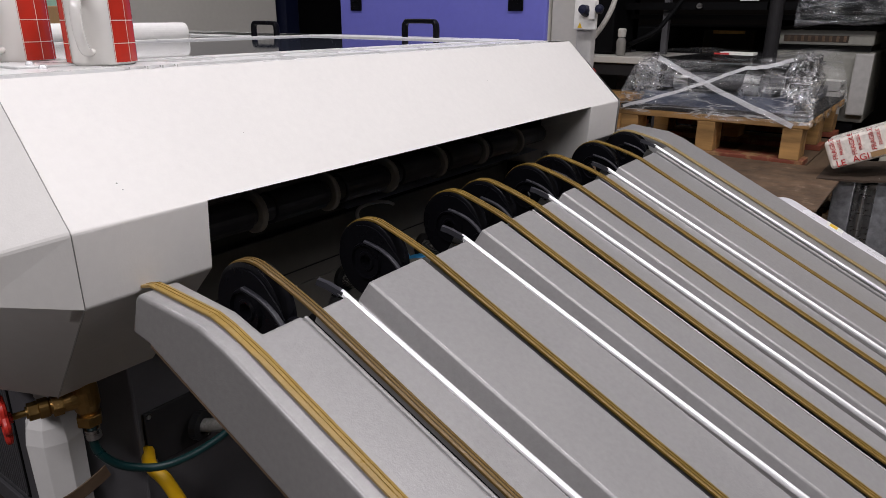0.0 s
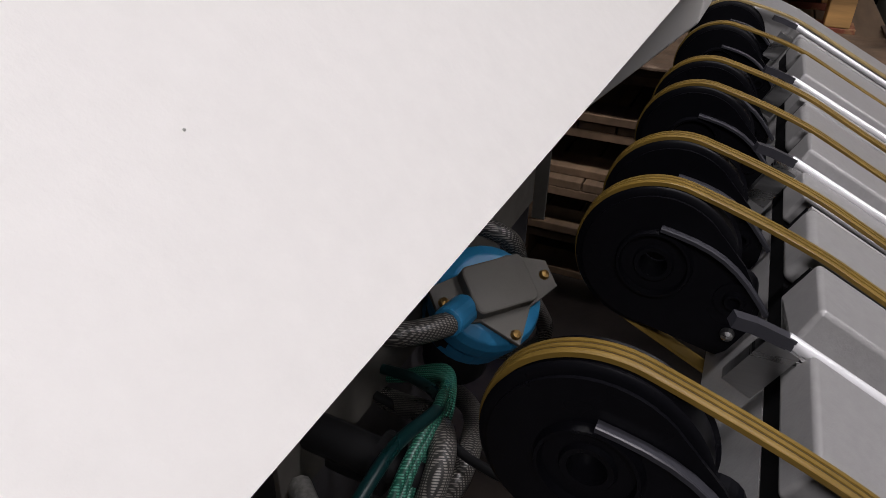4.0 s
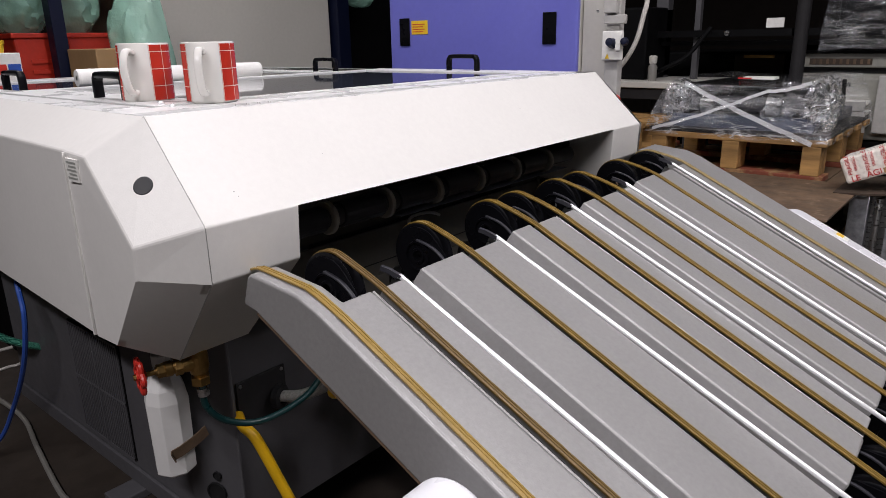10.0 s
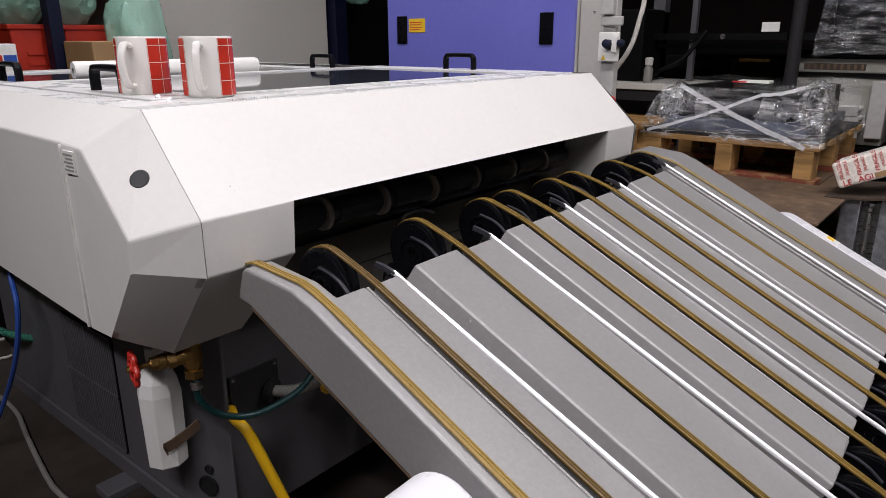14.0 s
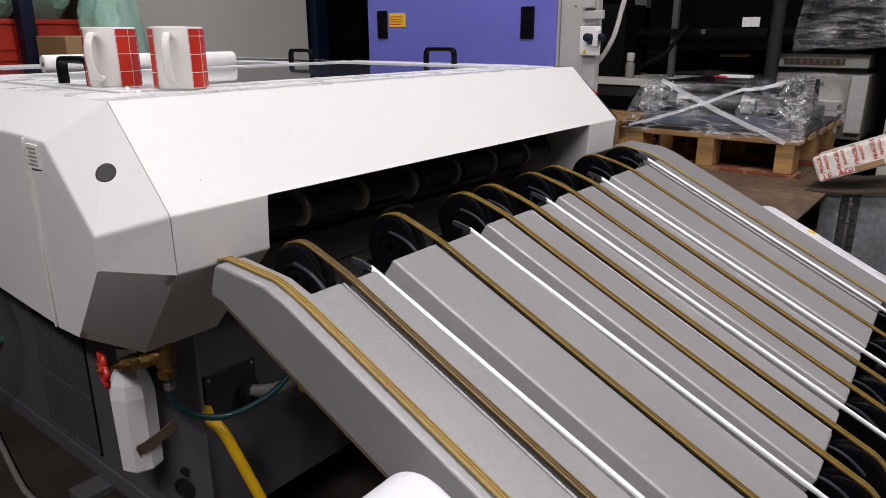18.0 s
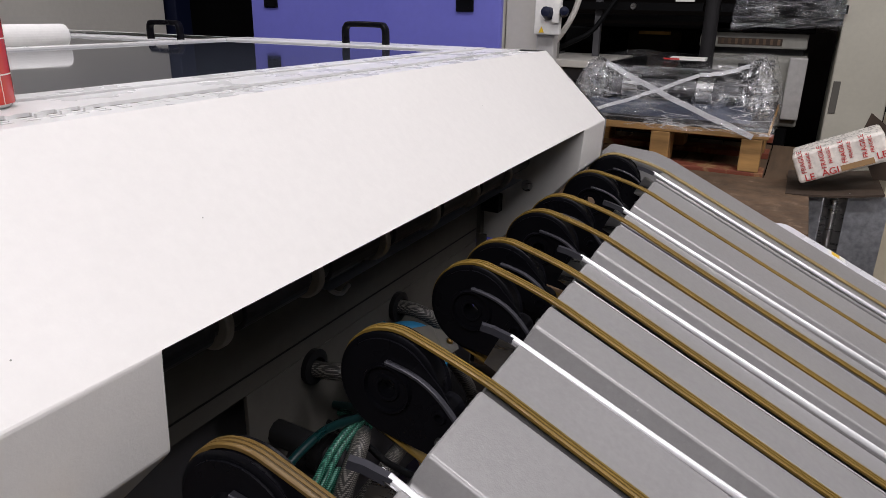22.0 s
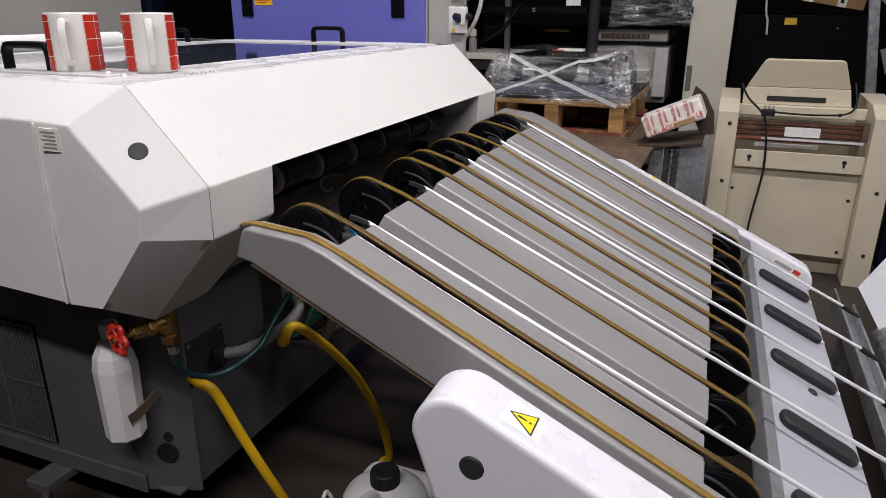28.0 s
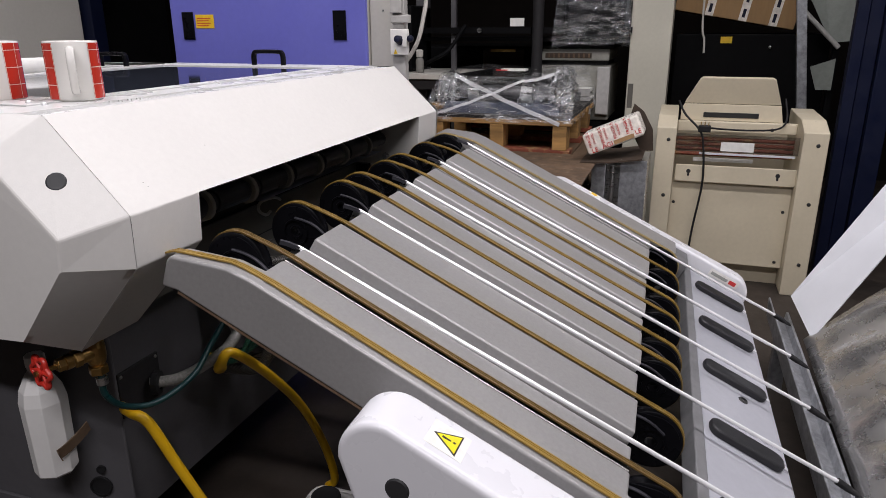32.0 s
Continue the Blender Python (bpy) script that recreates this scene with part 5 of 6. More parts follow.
part("foil_back", foil(), M_FOIL, sb, "crumpled silvery foil back", smooth=True, solid=0.002)
part("bin_leg", box(0.2, 0.24, -1.24, -1.2, 0, 0.18), M_GALV, sb)
part("bin_leg", box(1.42, 1.46, -1.24, -1.2, 0, 0.18), M_GALV, sb)
part("bin_leg", box(0.2, 0.24, -1.8, -1.76, 0, 0.62), M_GALV, sb)
part("bin_leg", box(1.42, 1.46, -1.8, -1.76, 0, 0.62), M_GALV, sb)
bs = part("bin_side", faces([[(1.535, -1.245, 0.275), (1.345, -1.285, 0.215), (1.53, -1.66, 0.79), (1.60, -1.68, 1.05)]]), M_SHEET, sb, "pale sheet-metal side guard", solid=0.004)

# ---- violet machine beside the processor ----
vm = thing("violet_machine", "violet-panelled plate setter with recessed black grips", "machine", (1.95, 0.64, 0))
vp = part("front_panel", box(1.60, 1.62, 0.232, 1.065, 0.12, 1.42), M_PURPLE, vm, "violet painted front panel", bevel=0.006)
part("cabinet", box(1.6205, 1.68, 0.235, 1.062, 0.08, 1.42), M_BEIGE, vm, bevel=0.004)
part("plinth", box(1.64, 1.675, 0.26, 1.04, 0.0, 0.08), M_DARK, vm)
for gy in (0.985, 0.335):
    gp = part("grip", box(1.596, 1.5995, gy - 0.026, gy + 0.026, 1.05, 1.152), M_BLACK, vp, "recessed black grip", bevel=0.003)
    for k in range(4):
        part("grip_rib", box(1.593, 1.596, gy - 0.02, gy + 0.02, 1.056 + 0.008 * k, 1.060 + 0.008 * k), M_BLACK, gp)
yl = part("notice", box(1.5985, 1.5998, 0.868, 0.95, 1.092, 1.142), M_YLABEL, vp, "yellow printed notice")
for k in range(4):
    part("print_line", box(1.598, 1.5985, 0.89 - 0.008 * (k % 2), 0.944, 1.1 + 0.009 * k, 1.103 + 0.009 * k), M_TAPERED, yl)
# grey switch column
sc = thing("switch_column", "pale grey electrical column with a socket and white conduit", "column", (1.68, 0.16, 0.6))
part("column", box(1.635, 1.655, 0.135, 0.2315, 0.60, 1.6), M_BEIGE, sc, bevel=0.003)
part("duct", box(1.60, 1.634, 0.085, 0.132, 0.60, 1.6), M_GREYPAINT, sc, bevel=0.004)
bx_ = part("socket_box", box(1.585, 1.5995, 0.068, 0.135, 1.0, 1.088), M_LABEL, sc, "white socket with a dark blue plug", bevel=0.003)
part("plug", lathe([(0, 0.03), (0.012, 0.028), (0.016, 0.0), (0, 0)], (1.585, 0.098, 1.05), (-1, 0, 0.2), 18), M_NAVY, bx_)
part("plug", lathe([(0, 0.024), (0.010, 0.022), (0.013, 0.0), (0, 0)], (1.592, 0.062, 1.055), (-1, -0.3, 0.1), 18), M_NAVY, bx_)
part("plug_flap", box(1.575, 1.583, 0.068, 0.085, 1.03, 1.075), M_LABEL, bx_)
part("warning_mark", prism([(0.108, 1.005), (0.122, 1.005), (0.115, 1.02)], "x", 1.5838, 1.585), M_YLABEL, bx_)
part("upper_box", box(1.585, 1.5995, 0.06, 0.132, 1.108, 1.135), M_GREYPAINT, sc, bevel=0.003)
part("upper_box", box(1.58, 1.5995, 0.09, 0.132, 1.14, 1.25), M_GREYPAINT, sc, bevel=0.003)
for zz in (1.15, 1.3):
    part("screw", lathe([(0, 0.003), (0.004, 0.002), (0.005, 0)], (1.635, 0.18, zz), (-1, 0, 0), 12), M_STEEL, sc)
part("conduit", hose([(1.68, 0.03, 1.55), (1.66, 0.022, 1.28), (1.66, 0.027, 1.176), (1.66, 0.035, 1.136), (1.66, 0.057, 1.052), (1.66, 0.1, 0.983), (1.66, 0.157, 0.934), (1.67, 0.2, 0.91)], 0.0075), M_CABLE, sc, "white curved conduit", smooth=True)

# work table behind the wrapped load
tb = thing("work_table", "old beige work table loaded with dark parts", "table", (2.85, 0.5, 0))
part("tabletop", box(2.62, 3.1, 0.2, 0.95, 0.84, 0.868), M_BEIGE, tb, bevel=0.003)
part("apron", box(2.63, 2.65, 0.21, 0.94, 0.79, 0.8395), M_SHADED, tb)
for lx_, ly_ in ((2.66, 0.23), (2.66, 0.9), (3.06, 0.23), (3.06, 0.9)):
    part("leg", box(lx_ - 0.02, lx_ + 0.02, ly_ - 0.02, ly_ + 0.02, 0, 0.7895), M_BASE, tb)
part("upright", box(2.9, 2.93, 0.31, 0.335, 0.8685, 1.6), M_BASE, tb)
tbottle = thing("spray_bottle", "small white bottle with a grey cap on the table", "bottle", (2.7, 0.44, 0.868))
part("bottle_body", lathe([(0, 0), (0.02, 0), (0.021, 0.06), (0.015, 0.072), (0.011, 0.078)], (2.7, 0.44, 0.869), n=16), M_GREYCABLE, tbottle, smooth=True)
part("cap", lathe([(0.017, 0.0), (0.019, 0.03), (0.012, 0.036), (0, 0.036)], (2.7, 0.44, 0.947), n=16), M_CABLE, tbottle)
bb = thing("dark_gearbox", "dark machine part on the work table", "machine part", (2.9, 0.7, 0.869))
part("case", box(2.75, 3.05, 0.5, 0.92, 0.869, 1.2), M_BLACKANDSHADE, bb, bevel=0.01)
part("boss", rod((2.75, 0.7, 1.05), (2.71, 0.7, 1.05), 0.06, 24), M_BLACKANDSHADE, bb)
part("pipe", hose([(2.75, 0.45, 0.9), (2.72, 0.38, 0.93), (2.75, 0.3, 0.98), (2.85, 0.24, 1.1)], 0.010), M_BLACKANDSHADE, bb, smooth=True)

# ---- stacked pallets and the wrapped load ----
def pallet(x0, x1, y0, y1, z0, mat, lbl, nx, group):
    """A four-way pallet: top boards, stringer boards, nine blocks and three bottom boards."""
    e = thing("pallet", lbl, "pallet", ((x0 + x1) / 2, (y0 + y1) / 2, z0), group)
    w = 0.085
    if mat == M_WOOD:
        for i in range(nx):
            xx = x0 + (x1 - x0 - w) * i / (nx - 1)
            part("deck_board", box(xx, xx + w, y0, y1, z0 + 0.122, z0 + 0.143), mat, e, bevel=0.002)
    else:
        for i in range(nx):
            yy = y0 + (y1 - y0 - w) * i / (nx - 1)
            part("deck_board", box(x0, x1, yy, yy + w, z0 + 0.122, z0 + 0.143), mat, e, bevel=0.002)
    top = 0.1215 if mat == M_WOOD else 0.0995
    for xx in (x0, (x0 + x1 - 0.1) / 2, x1 - 0.1):
        if mat != M_WOOD:
            part("stringer_board", box(xx, xx + 0.1, y0, y1, z0 + 0.1, z0 + 0.1215), mat, e, bevel=0.002)
        for yy in (y0, (y0 + y1 - 0.09) / 2, y1 - 0.09):
            part("block", box(xx, xx + 0.1, yy + 0.015, yy + 0.09 - (0.015 if mat == M_WOOD else 0.0), z0 + 0.0205, z0 + top), mat, e, bevel=0.003)
        part("bottom_board", box(xx, xx + 0.1, y0, y1, z0, z0 + 0.02), M_REDWOOD if mat == M_WOOD else mat, e, bevel=0.002)
    return e


for k in range(4):
    dx, dy = (0.015, -0.02, 0.01, 0.0)[k], (0.01, -0.015, 0.02, 0.0)[k]
    pallet(1.62 + dx, 2.82 + dx, -0.52 + dy, 0.28 + dy, 0.1435 * k, M_OLDWOOD, "weathered wooden pallet in a stack", 9, "stacked pallets")
pallet(2.25, 2.75, 0.30, 0.72, 0.574, M_WOOD, "pale wooden pallet behind the violet machine", 4, "loaded pallet")
for k in range(4):
    pallet(2.22, 2.78, 0.30, 0.74, 0.1435 * k, M_OLDWOOD, "weathered wooden pallet in a low stack", 4, "stacked pallets")
pallet(2.15, 2.95, -0.43, 0.205, 0.574, M_WOOD, "pale wooden half pallet carrying a film-wrapped load", 5, "loaded pallet")
solo("worn_board", box(1.58, 2.143, -0.56, 0.28, 0.576, 0.584), M_BOARD, "worn brown board lying on the pallet stack", "board", bevel=0.002)
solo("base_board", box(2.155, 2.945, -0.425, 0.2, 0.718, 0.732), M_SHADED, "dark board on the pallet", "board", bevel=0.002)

ld = thing("wrapped_roller_unit", "dark roller unit wrapped in clear stretch film", "wrapped load", (2.5, -0.13, 0.735))
part("unit_bed", prism([(2.20, 0.7325), (2.88, 0.7325), (2.88, 0.775), (2.25, 0.775)], "y", -0.37, 0.15), M_SLATE, ld, "slate-blue sheet bed", bevel=0.004)
for yy in (0.10, -0.33):
    part("end_plate", prism([(2.26, 0.7755), (2.86, 0.7755), (2.84, 0.885), (2.30, 0.892)], "y", yy - 0.012, yy + 0.012), M_BLACKANDSHADE, ld, bevel=0.003)
for rx_, rz_, rr_ in ((2.3, 0.815, 0.03), (2.36, 0.845, 0.028), (2.45, 0.82, 0.032), (2.6, 0.83, 0.032)):
    part("roller", rod((rx_, -0.318, rz_), (rx_, 0.088, rz_), rr_, 20), M_ROLLER if rx_ != 2.36 else M_BLACKANDSHADE, ld, "dark steel roller")
for yy in (-0.24, 0.0):
    part("clamp_ring", lathe([(0.033, 0), (0.042, 0), (0.042, 0.05), (0.033, 0.05)], (2.3, yy, 0.815), (0, 1, 0), 24), M_STEEL, ld, "steel ring")


def film(x0, x1, y0, y1, z0, z1, inset, amp, n=26, sag=0.0):
    """A wrapped skin: four puckered walls and a top that sags between its ends."""
    bm = bmesh.new()
    rings = []
    for k in range(9):
        t = k / 8
        z = z0 + (z1 - z0) * min(1, t * 1.25)
        i = inset * t ** 1.5 if t <= 0.8 else inset * 0.72 + (t - 0.8) * 0.9
        ring = []
        cs = [(x0 + i, y0 + i), (x1 - i, y0 + i), (x1 - i, y1 - i), (x0 + i, y1 - i)]
        for s in range(4):
            a, b = Vector((*cs[s], z)), Vector((*cs[(s + 1) % 4], z))
            for q in range(n):
                p = a.lerp(b, q / n)
                d = noise.noise_vector((p.x * 9, p.y * 9, p.z * 5 + 3))
                p += d * amp
                p.z += 0.012 * noise.noise((p.x * 4, p.y * 4, 7)) * t
                p.z -= sag * t * max(0.0, 1 - (2.3 * (p.y - y0) / (y1 - y0) - 1.15) ** 2)
                ring.append(bm.verts.new(p))
        rings.append(ring)
    m = len(rings[0])
    for a, b in zip(rings, rings[1:]):
        for q in range(m):
            bm.faces.new((a[q], a[(q + 1) % m], b[(q + 1) % m], b[q]))
    bm.faces.new(rings[-1])
    return bm


fl = part("film", film(2.145, 2.96, -0.44, 0.215, 0.708, 0.924, 0.085, 0.012, 44, 0.026), M_FILM, ld, "clear crinkled stretch film", smooth=True)
fl.visible_shadow = False
for a, b, hw in (((2.15, 0.185, 0.725), (2.225, -0.20, 0.872), 0.0055), ((2.235, 0.10, 0.895), (2.15, -0.385, 0.705), 0.0085), ((2.225, -0.20, 0.872), (2.25, -0.34, 0.905), 0.006)):
    d = Vector(b) - Vector(a)
    way = [Vector(a) + d * (k / 14) + Vector((-0.012 - 0.002 * math.sin(k), 0, 0.0012 * math.sin(k * 1.7) - 0.008 * math.sin(math.pi * k / 14))) for k in range(15)]
    part("film_band", sweep(way, [(-0.0006, -hw), (0.0006, -hw), (0.0006, hw), (-0.0006, hw)]), M_BAND, fl, "twisted film band", smooth=True)
for bx_x, bx_y, bw_, bz_, bh_ in ((2.33, -0.365, 0.06, 0.82, 0.105), (2.33, 0.15, 0.045, 0.81, 0.09), (2.29, -0.24, 0.055, 0.80, 0.045), (2.29, 0.07, 0.04, 0.82, 0.03)):
    bmf = bmesh.new()
    bmesh.ops.create_icosphere(bmf, subdivisions=4, radius=1)
    for v in bmf.verts:
        k = 1 + 0.22 * noise.noise(v.co * 3.1 + Vector((bx_y * 9, 0, 0))) + 0.12 * noise.noise(v.co * 9)
        v.co = Vector((bx_x + v.co.x * 0.13 * k, bx_y + v.co.y * bw_ * k, bz_ + v.co.z * bh_ * k))
    part("film_end", bmf, M_FILMEND, fl, "crumpled glinting film end").visible_shadow = False
fs_ = part("fragile_strip", box(2.30, 2.36, -0.20, -0.09, 0.908, 0.917), M_LABEL, ld, "white and red tape label")
part("print_bar", box(2.298, 2.2995, -0.12, -0.07, 0.909, 0.914), M_TAPERED, fs_)
part("print_bar", box(2.305, 2.345, -0.16, -0.13, 0.915, 0.9158), M_TAPERED, fs_)

# ---- steel bench with the taped parcel ----
st = thing("steel_bench", "dark steel cabinet bench with a bent tray on top", "bench", (2.1, -0.62, 0))
part("post", box(1.99, 2.03, -0.60, -0.545, 0, 0.585), M_GALV, st, bevel=0.003)
part("body", box(2.035, 2.35, -0.755, -0.55, 0.0, 0.575), M_STEEL, st, bevel=0.004)
part("front_sheet", box(1.985, 1.99, -0.754, -0.655, 0.0, 0.60), M_GALV, st)
part("pipe", rod((2.0, -0.625, 0.0), (2.0, -0.625, 0.575), 0.011, 14), M_STEEL, st)
part("tray", prism([(-0.50, 0.586), (-0.62, 0.594), (-0.735, 0.612), (-0.735, 0.606), (-0.62, 0.588), (-0.50, 0.580)], "x", 1.96, 2.3), M_DARKCARD, st, "dark brown bent tray")
part("flap", prism([(-0.68, 0.80), (-0.72, 0.77), (-0.76, 0.70), (-0.768, 0.615), (-0.72, 0.612), (-0.66, 0.72)], "x", 2.145, 2.15), M_DARKCARD, st, "dark brown curled sheet")
pb = thing("taped_parcel", "cardboard parcel wrapped in white and red fragile tape", "parcel", (2.0, -0.62, 0.6))
PM = Matrix.Translation((1.99, -0.617, 0.692)) @ pose(0, 0, 0, -24, 0, 0)
part("parcel", box(0.0, 0.14, -0.112, 0.112, -0.042, 0.042, m=PM), M_TAPE, pb, bevel=0.009)
part("bare_card", box(-0.0008, 0.05, -0.075, 0.005, -0.036, -0.02, m=PM), M_CARD, pb, "bare brown cardboard patch")


def tape_text(y, z, size, turn, text="FRAGILE"):
    m = PM @ Matrix.Translation((-0.0015, y, z)) @ pose(0, 0, 0, 90, 0, -90) @ pose(0, 0, 0, 0, 0, turn)
    writing("tape_print", text, size, m, M_TAPERED, pb)


for k in range(4):
    tape_text(0.091 - 0.05 * k, 0.017, 0.0175, 90)
    tape_text(0.073 - 0.05 * k, 0.017, 0.0125, 90)
for yy, zz, tx in ((0.082, -0.03, "LE"), (0.03, -0.028, "AGI"), (-0.094, -0.02, "LE")):
    tape_text(yy, zz, 0.026, 0, tx)
# ---- cream machine ----
cr = thing("cream_machine", "old cream-painted machine with two side posts and a smoked guard", "machine", (2.5, -1.05, 0))


def post(y0, y1, zt):
    return prism([(2.30, 0.0), (2.75, 0.0), (2.75, zt + 0.04), (2.42, zt + 0.03), (2.30, zt - 0.008)], "y", y0, y1)


for y0, y1 in ((-0.852, -0.772), (-1.425, -1.332)):
    pp = part("side_post", post(y0, y1, 0.698), M_CREAM, cr, "cream side post", bevel=0.004)
    for zz in (0.64, 0.40, 0.14):
        part("bolt", lathe([(0, 0.004), (0.006, 0.003), (0.008, 0)], (2.30, (y0 + y1) / 2 - 0.01, zz), (-1, 0, 0), 12), M_INK, pp)
lidc = part("top_cover", prism([(-0.874, 0.0), (-0.928, 0.108), (-0.938, 0.115), (-1.212, 0.115), (-1.226, 0.108), (-1.262, 0.0)], "x", 0.0, 0.02, m=Matrix.Translation((2.505, 0, 0.772)) @ pose(0, 0, 0, 0, -14, 0)), M_CREAM, cr, "cream trapezoid cover with a slot", bevel=0.003)
part("cover_base", prism([(-0.862, 0.70), (-0.862, 0.747), (-0.874, 0.771), (-1.262, 0.771), (-1.275, 0.70)], "x", 2.5, 2.52), M_CREAM, lidc, bevel=0.002)
part("cover_bar", box(2.47, 2.4995, -1.331, -0.853, 0.655, 0.70), M_CREAM, lidc, bevel=0.004)
part("bolt", lathe([(0, 0.004), (0.006, 0.003), (0.008, 0)], (2.47, -1.235, 0.672), (-1, 0, 0), 12), M_INK, lidc)
part("cover_slot", box(2.4975, 2.4998, -1.178, -0.955, 0.715, 0.736), M_INK, lidc)
part("guard", box(2.36, 2.366, -1.331, -0.853, 0.585, 0.660), M_SMOKE, cr, "smoked acrylic guard")
part("guard_rail", box(2.352, 2.3595, -1.32, -0.95, 0.576, 0.584), M_SHEET, cr)
part("guard_label", box(2.356, 2.359, -1.162, -1.033, 0.592, 0.63), M_LABEL, cr, "white paper label")
for k in range(4):
    part("inner_roller", rod((2.5, -1.331, 0.62 - 0.022 * k), (2.5, -0.853, 0.62 - 0.022 * k), 0.009), M_REDWOOD, cr)
part("inner_strip", box(2.42, 2.43, -1.17, -0.93, 0.535, 0.55), M_LABEL, cr)
rail = part("cross_rail", prism(rounded(0.474, 0.072, 0.008, 3, -1.098, 0.494), "x", 2.345, 2.355), M_CREAM, cr, "cream cross rail with keyhole slots", bevel=0.002)
for yy in (-0.915, -1.265):
    part("keyhole", lathe([(0, 0.001), (0.009, 0.001), (0.009, -0.001)], (2.345, yy, 0.502), (-1, 0, 0), 16), M_INK, rail)
    part("keyhole", box(2.3435, 2.345, yy - 0.004, yy + 0.004, 0.482, 0.499), M_INK, rail)
part("front_plate", box(2.37, 2.375, -1.331, -0.853, 0.095, 0.45), M_CREAM, cr, "stained cream front plate", bevel=0.002)
part("kick_plate", box(2.44, 2.445, -1.331, -0.853, 0.0, 0.094), M_CREAM, cr)
part("back_plate", box(2.7, 2.705, -1.331, -0.853, 0.0, 0.66), M_CREAM, cr)
for yy, zz in ((-0.867, 0.357), (-1.308, 0.344), (-1.304, 0.121)):
    part("bolt", lathe([(0, 0.003), (0.006, 0.002), (0.007, 0)], (2.37, yy, zz), (-1, 0, 0), 12), M_INK, cr)
pc_ = thing("power_lead", "black mains lead with a plug draped over the cream machine", "cable", (2.35, -0.95, 0.7))
part("lead", hose([(2.41, -0.85, 0.79), (2.36, -0.88, 0.74), (2.335, -0.945, 0.675), (2.335, -0.965, 0.6), (2.335, -0.975, 0.45), (2.335, -0.955, 0.25), (2.335, -0.94, 0.05), (2.34, -0.9, 0.01)], 0.0045), M_DARK, pc_, smooth=True)
part("lead", hose([(2.345, -0.96, 0.69), (2.36, -1.05, 0.683), (2.38, -1.15, 0.68), (2.42, -1.25, 0.685), (2.47, -1.285, 0.72), (2.51, -1.275, 0.8)], 0.004), M_DARK, pc_, smooth=True)
plg = part("plug", box(2.325, 2.35, -0.985, -0.935, 0.672, 0.70), M_DARK, pc_, "black three-pin plug", bevel=0.004)
for yy in (-0.975, -0.96, -0.945):
    part("pin", box(2.33, 2.334, yy - 0.002, yy + 0.002, 0.70, 0.715), M_BRASS, plg)

# ---- deep background ----
wp = thing("white_machine_side", "tall cream machine side with a recessed grip", "machine", (3.1, -0.7, 0))
part("side", box(2.9, 3.3, -0.785, -0.592, 0.0, 1.75), M_PALECREAM, wp, bevel=0.006)
part("grip", box(2.897, 2.8995, -0.625, -0.600, 0.70, 0.82), M_INNER, wp, "recessed grip", bevel=0.003)
sh = thing("parts_rack", "dark steel rack with a round upright", "rack", (2.9, -0.1, 0))
part("upright", rod((2.88, -0.135, 0.0), (2.88, -0.135, 1.9), 0.028, 20), M_SHADED, sh)
part("upright", box(2.98, 3.04, 0.5, 0.56, 0.0, 1.9), M_BASE, sh)
part("beam", box(2.87, 2.91, -0.10, 0.5, 1.06, 1.09), M_BLACKANDSHADE, sh)
part("beam", box(2.87, 2.91, -0.6, -0.165, 1.06, 1.09), M_BLACKANDSHADE, sh)
part("shelf", box(2.92, 3.5, -0.6, 0.5, 1.02, 1.04), M_BLACKANDSHADE, sh)
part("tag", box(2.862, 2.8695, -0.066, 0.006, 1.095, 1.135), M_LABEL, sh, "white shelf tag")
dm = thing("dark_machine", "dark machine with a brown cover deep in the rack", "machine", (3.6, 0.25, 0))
part("case", box(3.45, 4.2, -0.05, 0.75, 0.0, 0.98), M_BLACKANDSHADE, dm, bevel=0.01)
part("cover", box(3.42, 3.449, 0.05, 0.3, 0.78, 0.97), M_DARKCARD, dm, bevel=0.01)
part("trim", box(3.41, 3.4195, 0.1, 0.25, 0.95, 0.965), M_BRASS, dm)
part("gauge", lathe([(0, 0.01), (0.011, 0.01), (0.013, 0.0)], (2.868, 0.17, 1.075), (-1, 0, 0), 20), M_STEEL, sh)
prn = thing("office_printer", "grey-white office printer with an open paper tray", "printer", (3.2, -0.29, 0.3))
part("printer_body", prism([(3.0, 0.62), (3.45, 0.62), (3.45, 0.90), (3.02, 0.90), (3.0, 0.88)], "y", -0.50, -0.10), M_PRINTER, prn, bevel=0.008)
part("scanner_base", prism([(2.985, 0.9245), (3.45, 0.9245), (3.45, 0.985), (3.02, 0.985), (2.985, 0.968)], "y", -0.49, -0.09), M_PRINTER, prn, "grey scanner housing", bevel=0.006)
part("scanner_lid", prism([(3.0, 0.9855), (3.45, 0.9855), (3.45, 1.03), (3.10, 1.025), (2.97, 0.997)], "y", -0.51, -0.085), M_BLACKANDSHADE, prn, "black scanner lid", bevel=0.004)
part("output_gap", box(3.03, 3.4, -0.48, -0.12, 0.9005, 0.924), M_INK, prn)
part("vent_recess", box(2.981, 2.9845, -0.40, -0.16, 0.936, 0.962), M_DARKCARD, prn, "brown slatted vent", bevel=0.001)
for k in range(9):
    part("vent_slat", box(2.9785, 2.981, -0.392 + 0.026 * k, -0.382 + 0.026 * k, 0.938, 0.96), M_BOARD, prn)
part("side_frame", box(2.955, 2.9995, -0.502, -0.437, 0.655, 0.895), M_GREYPAINT, prn, "pale side frame", bevel=0.005)
part("slot", box(2.997, 2.9995, -0.33, -0.25, 0.845, 0.862), M_INK, prn)
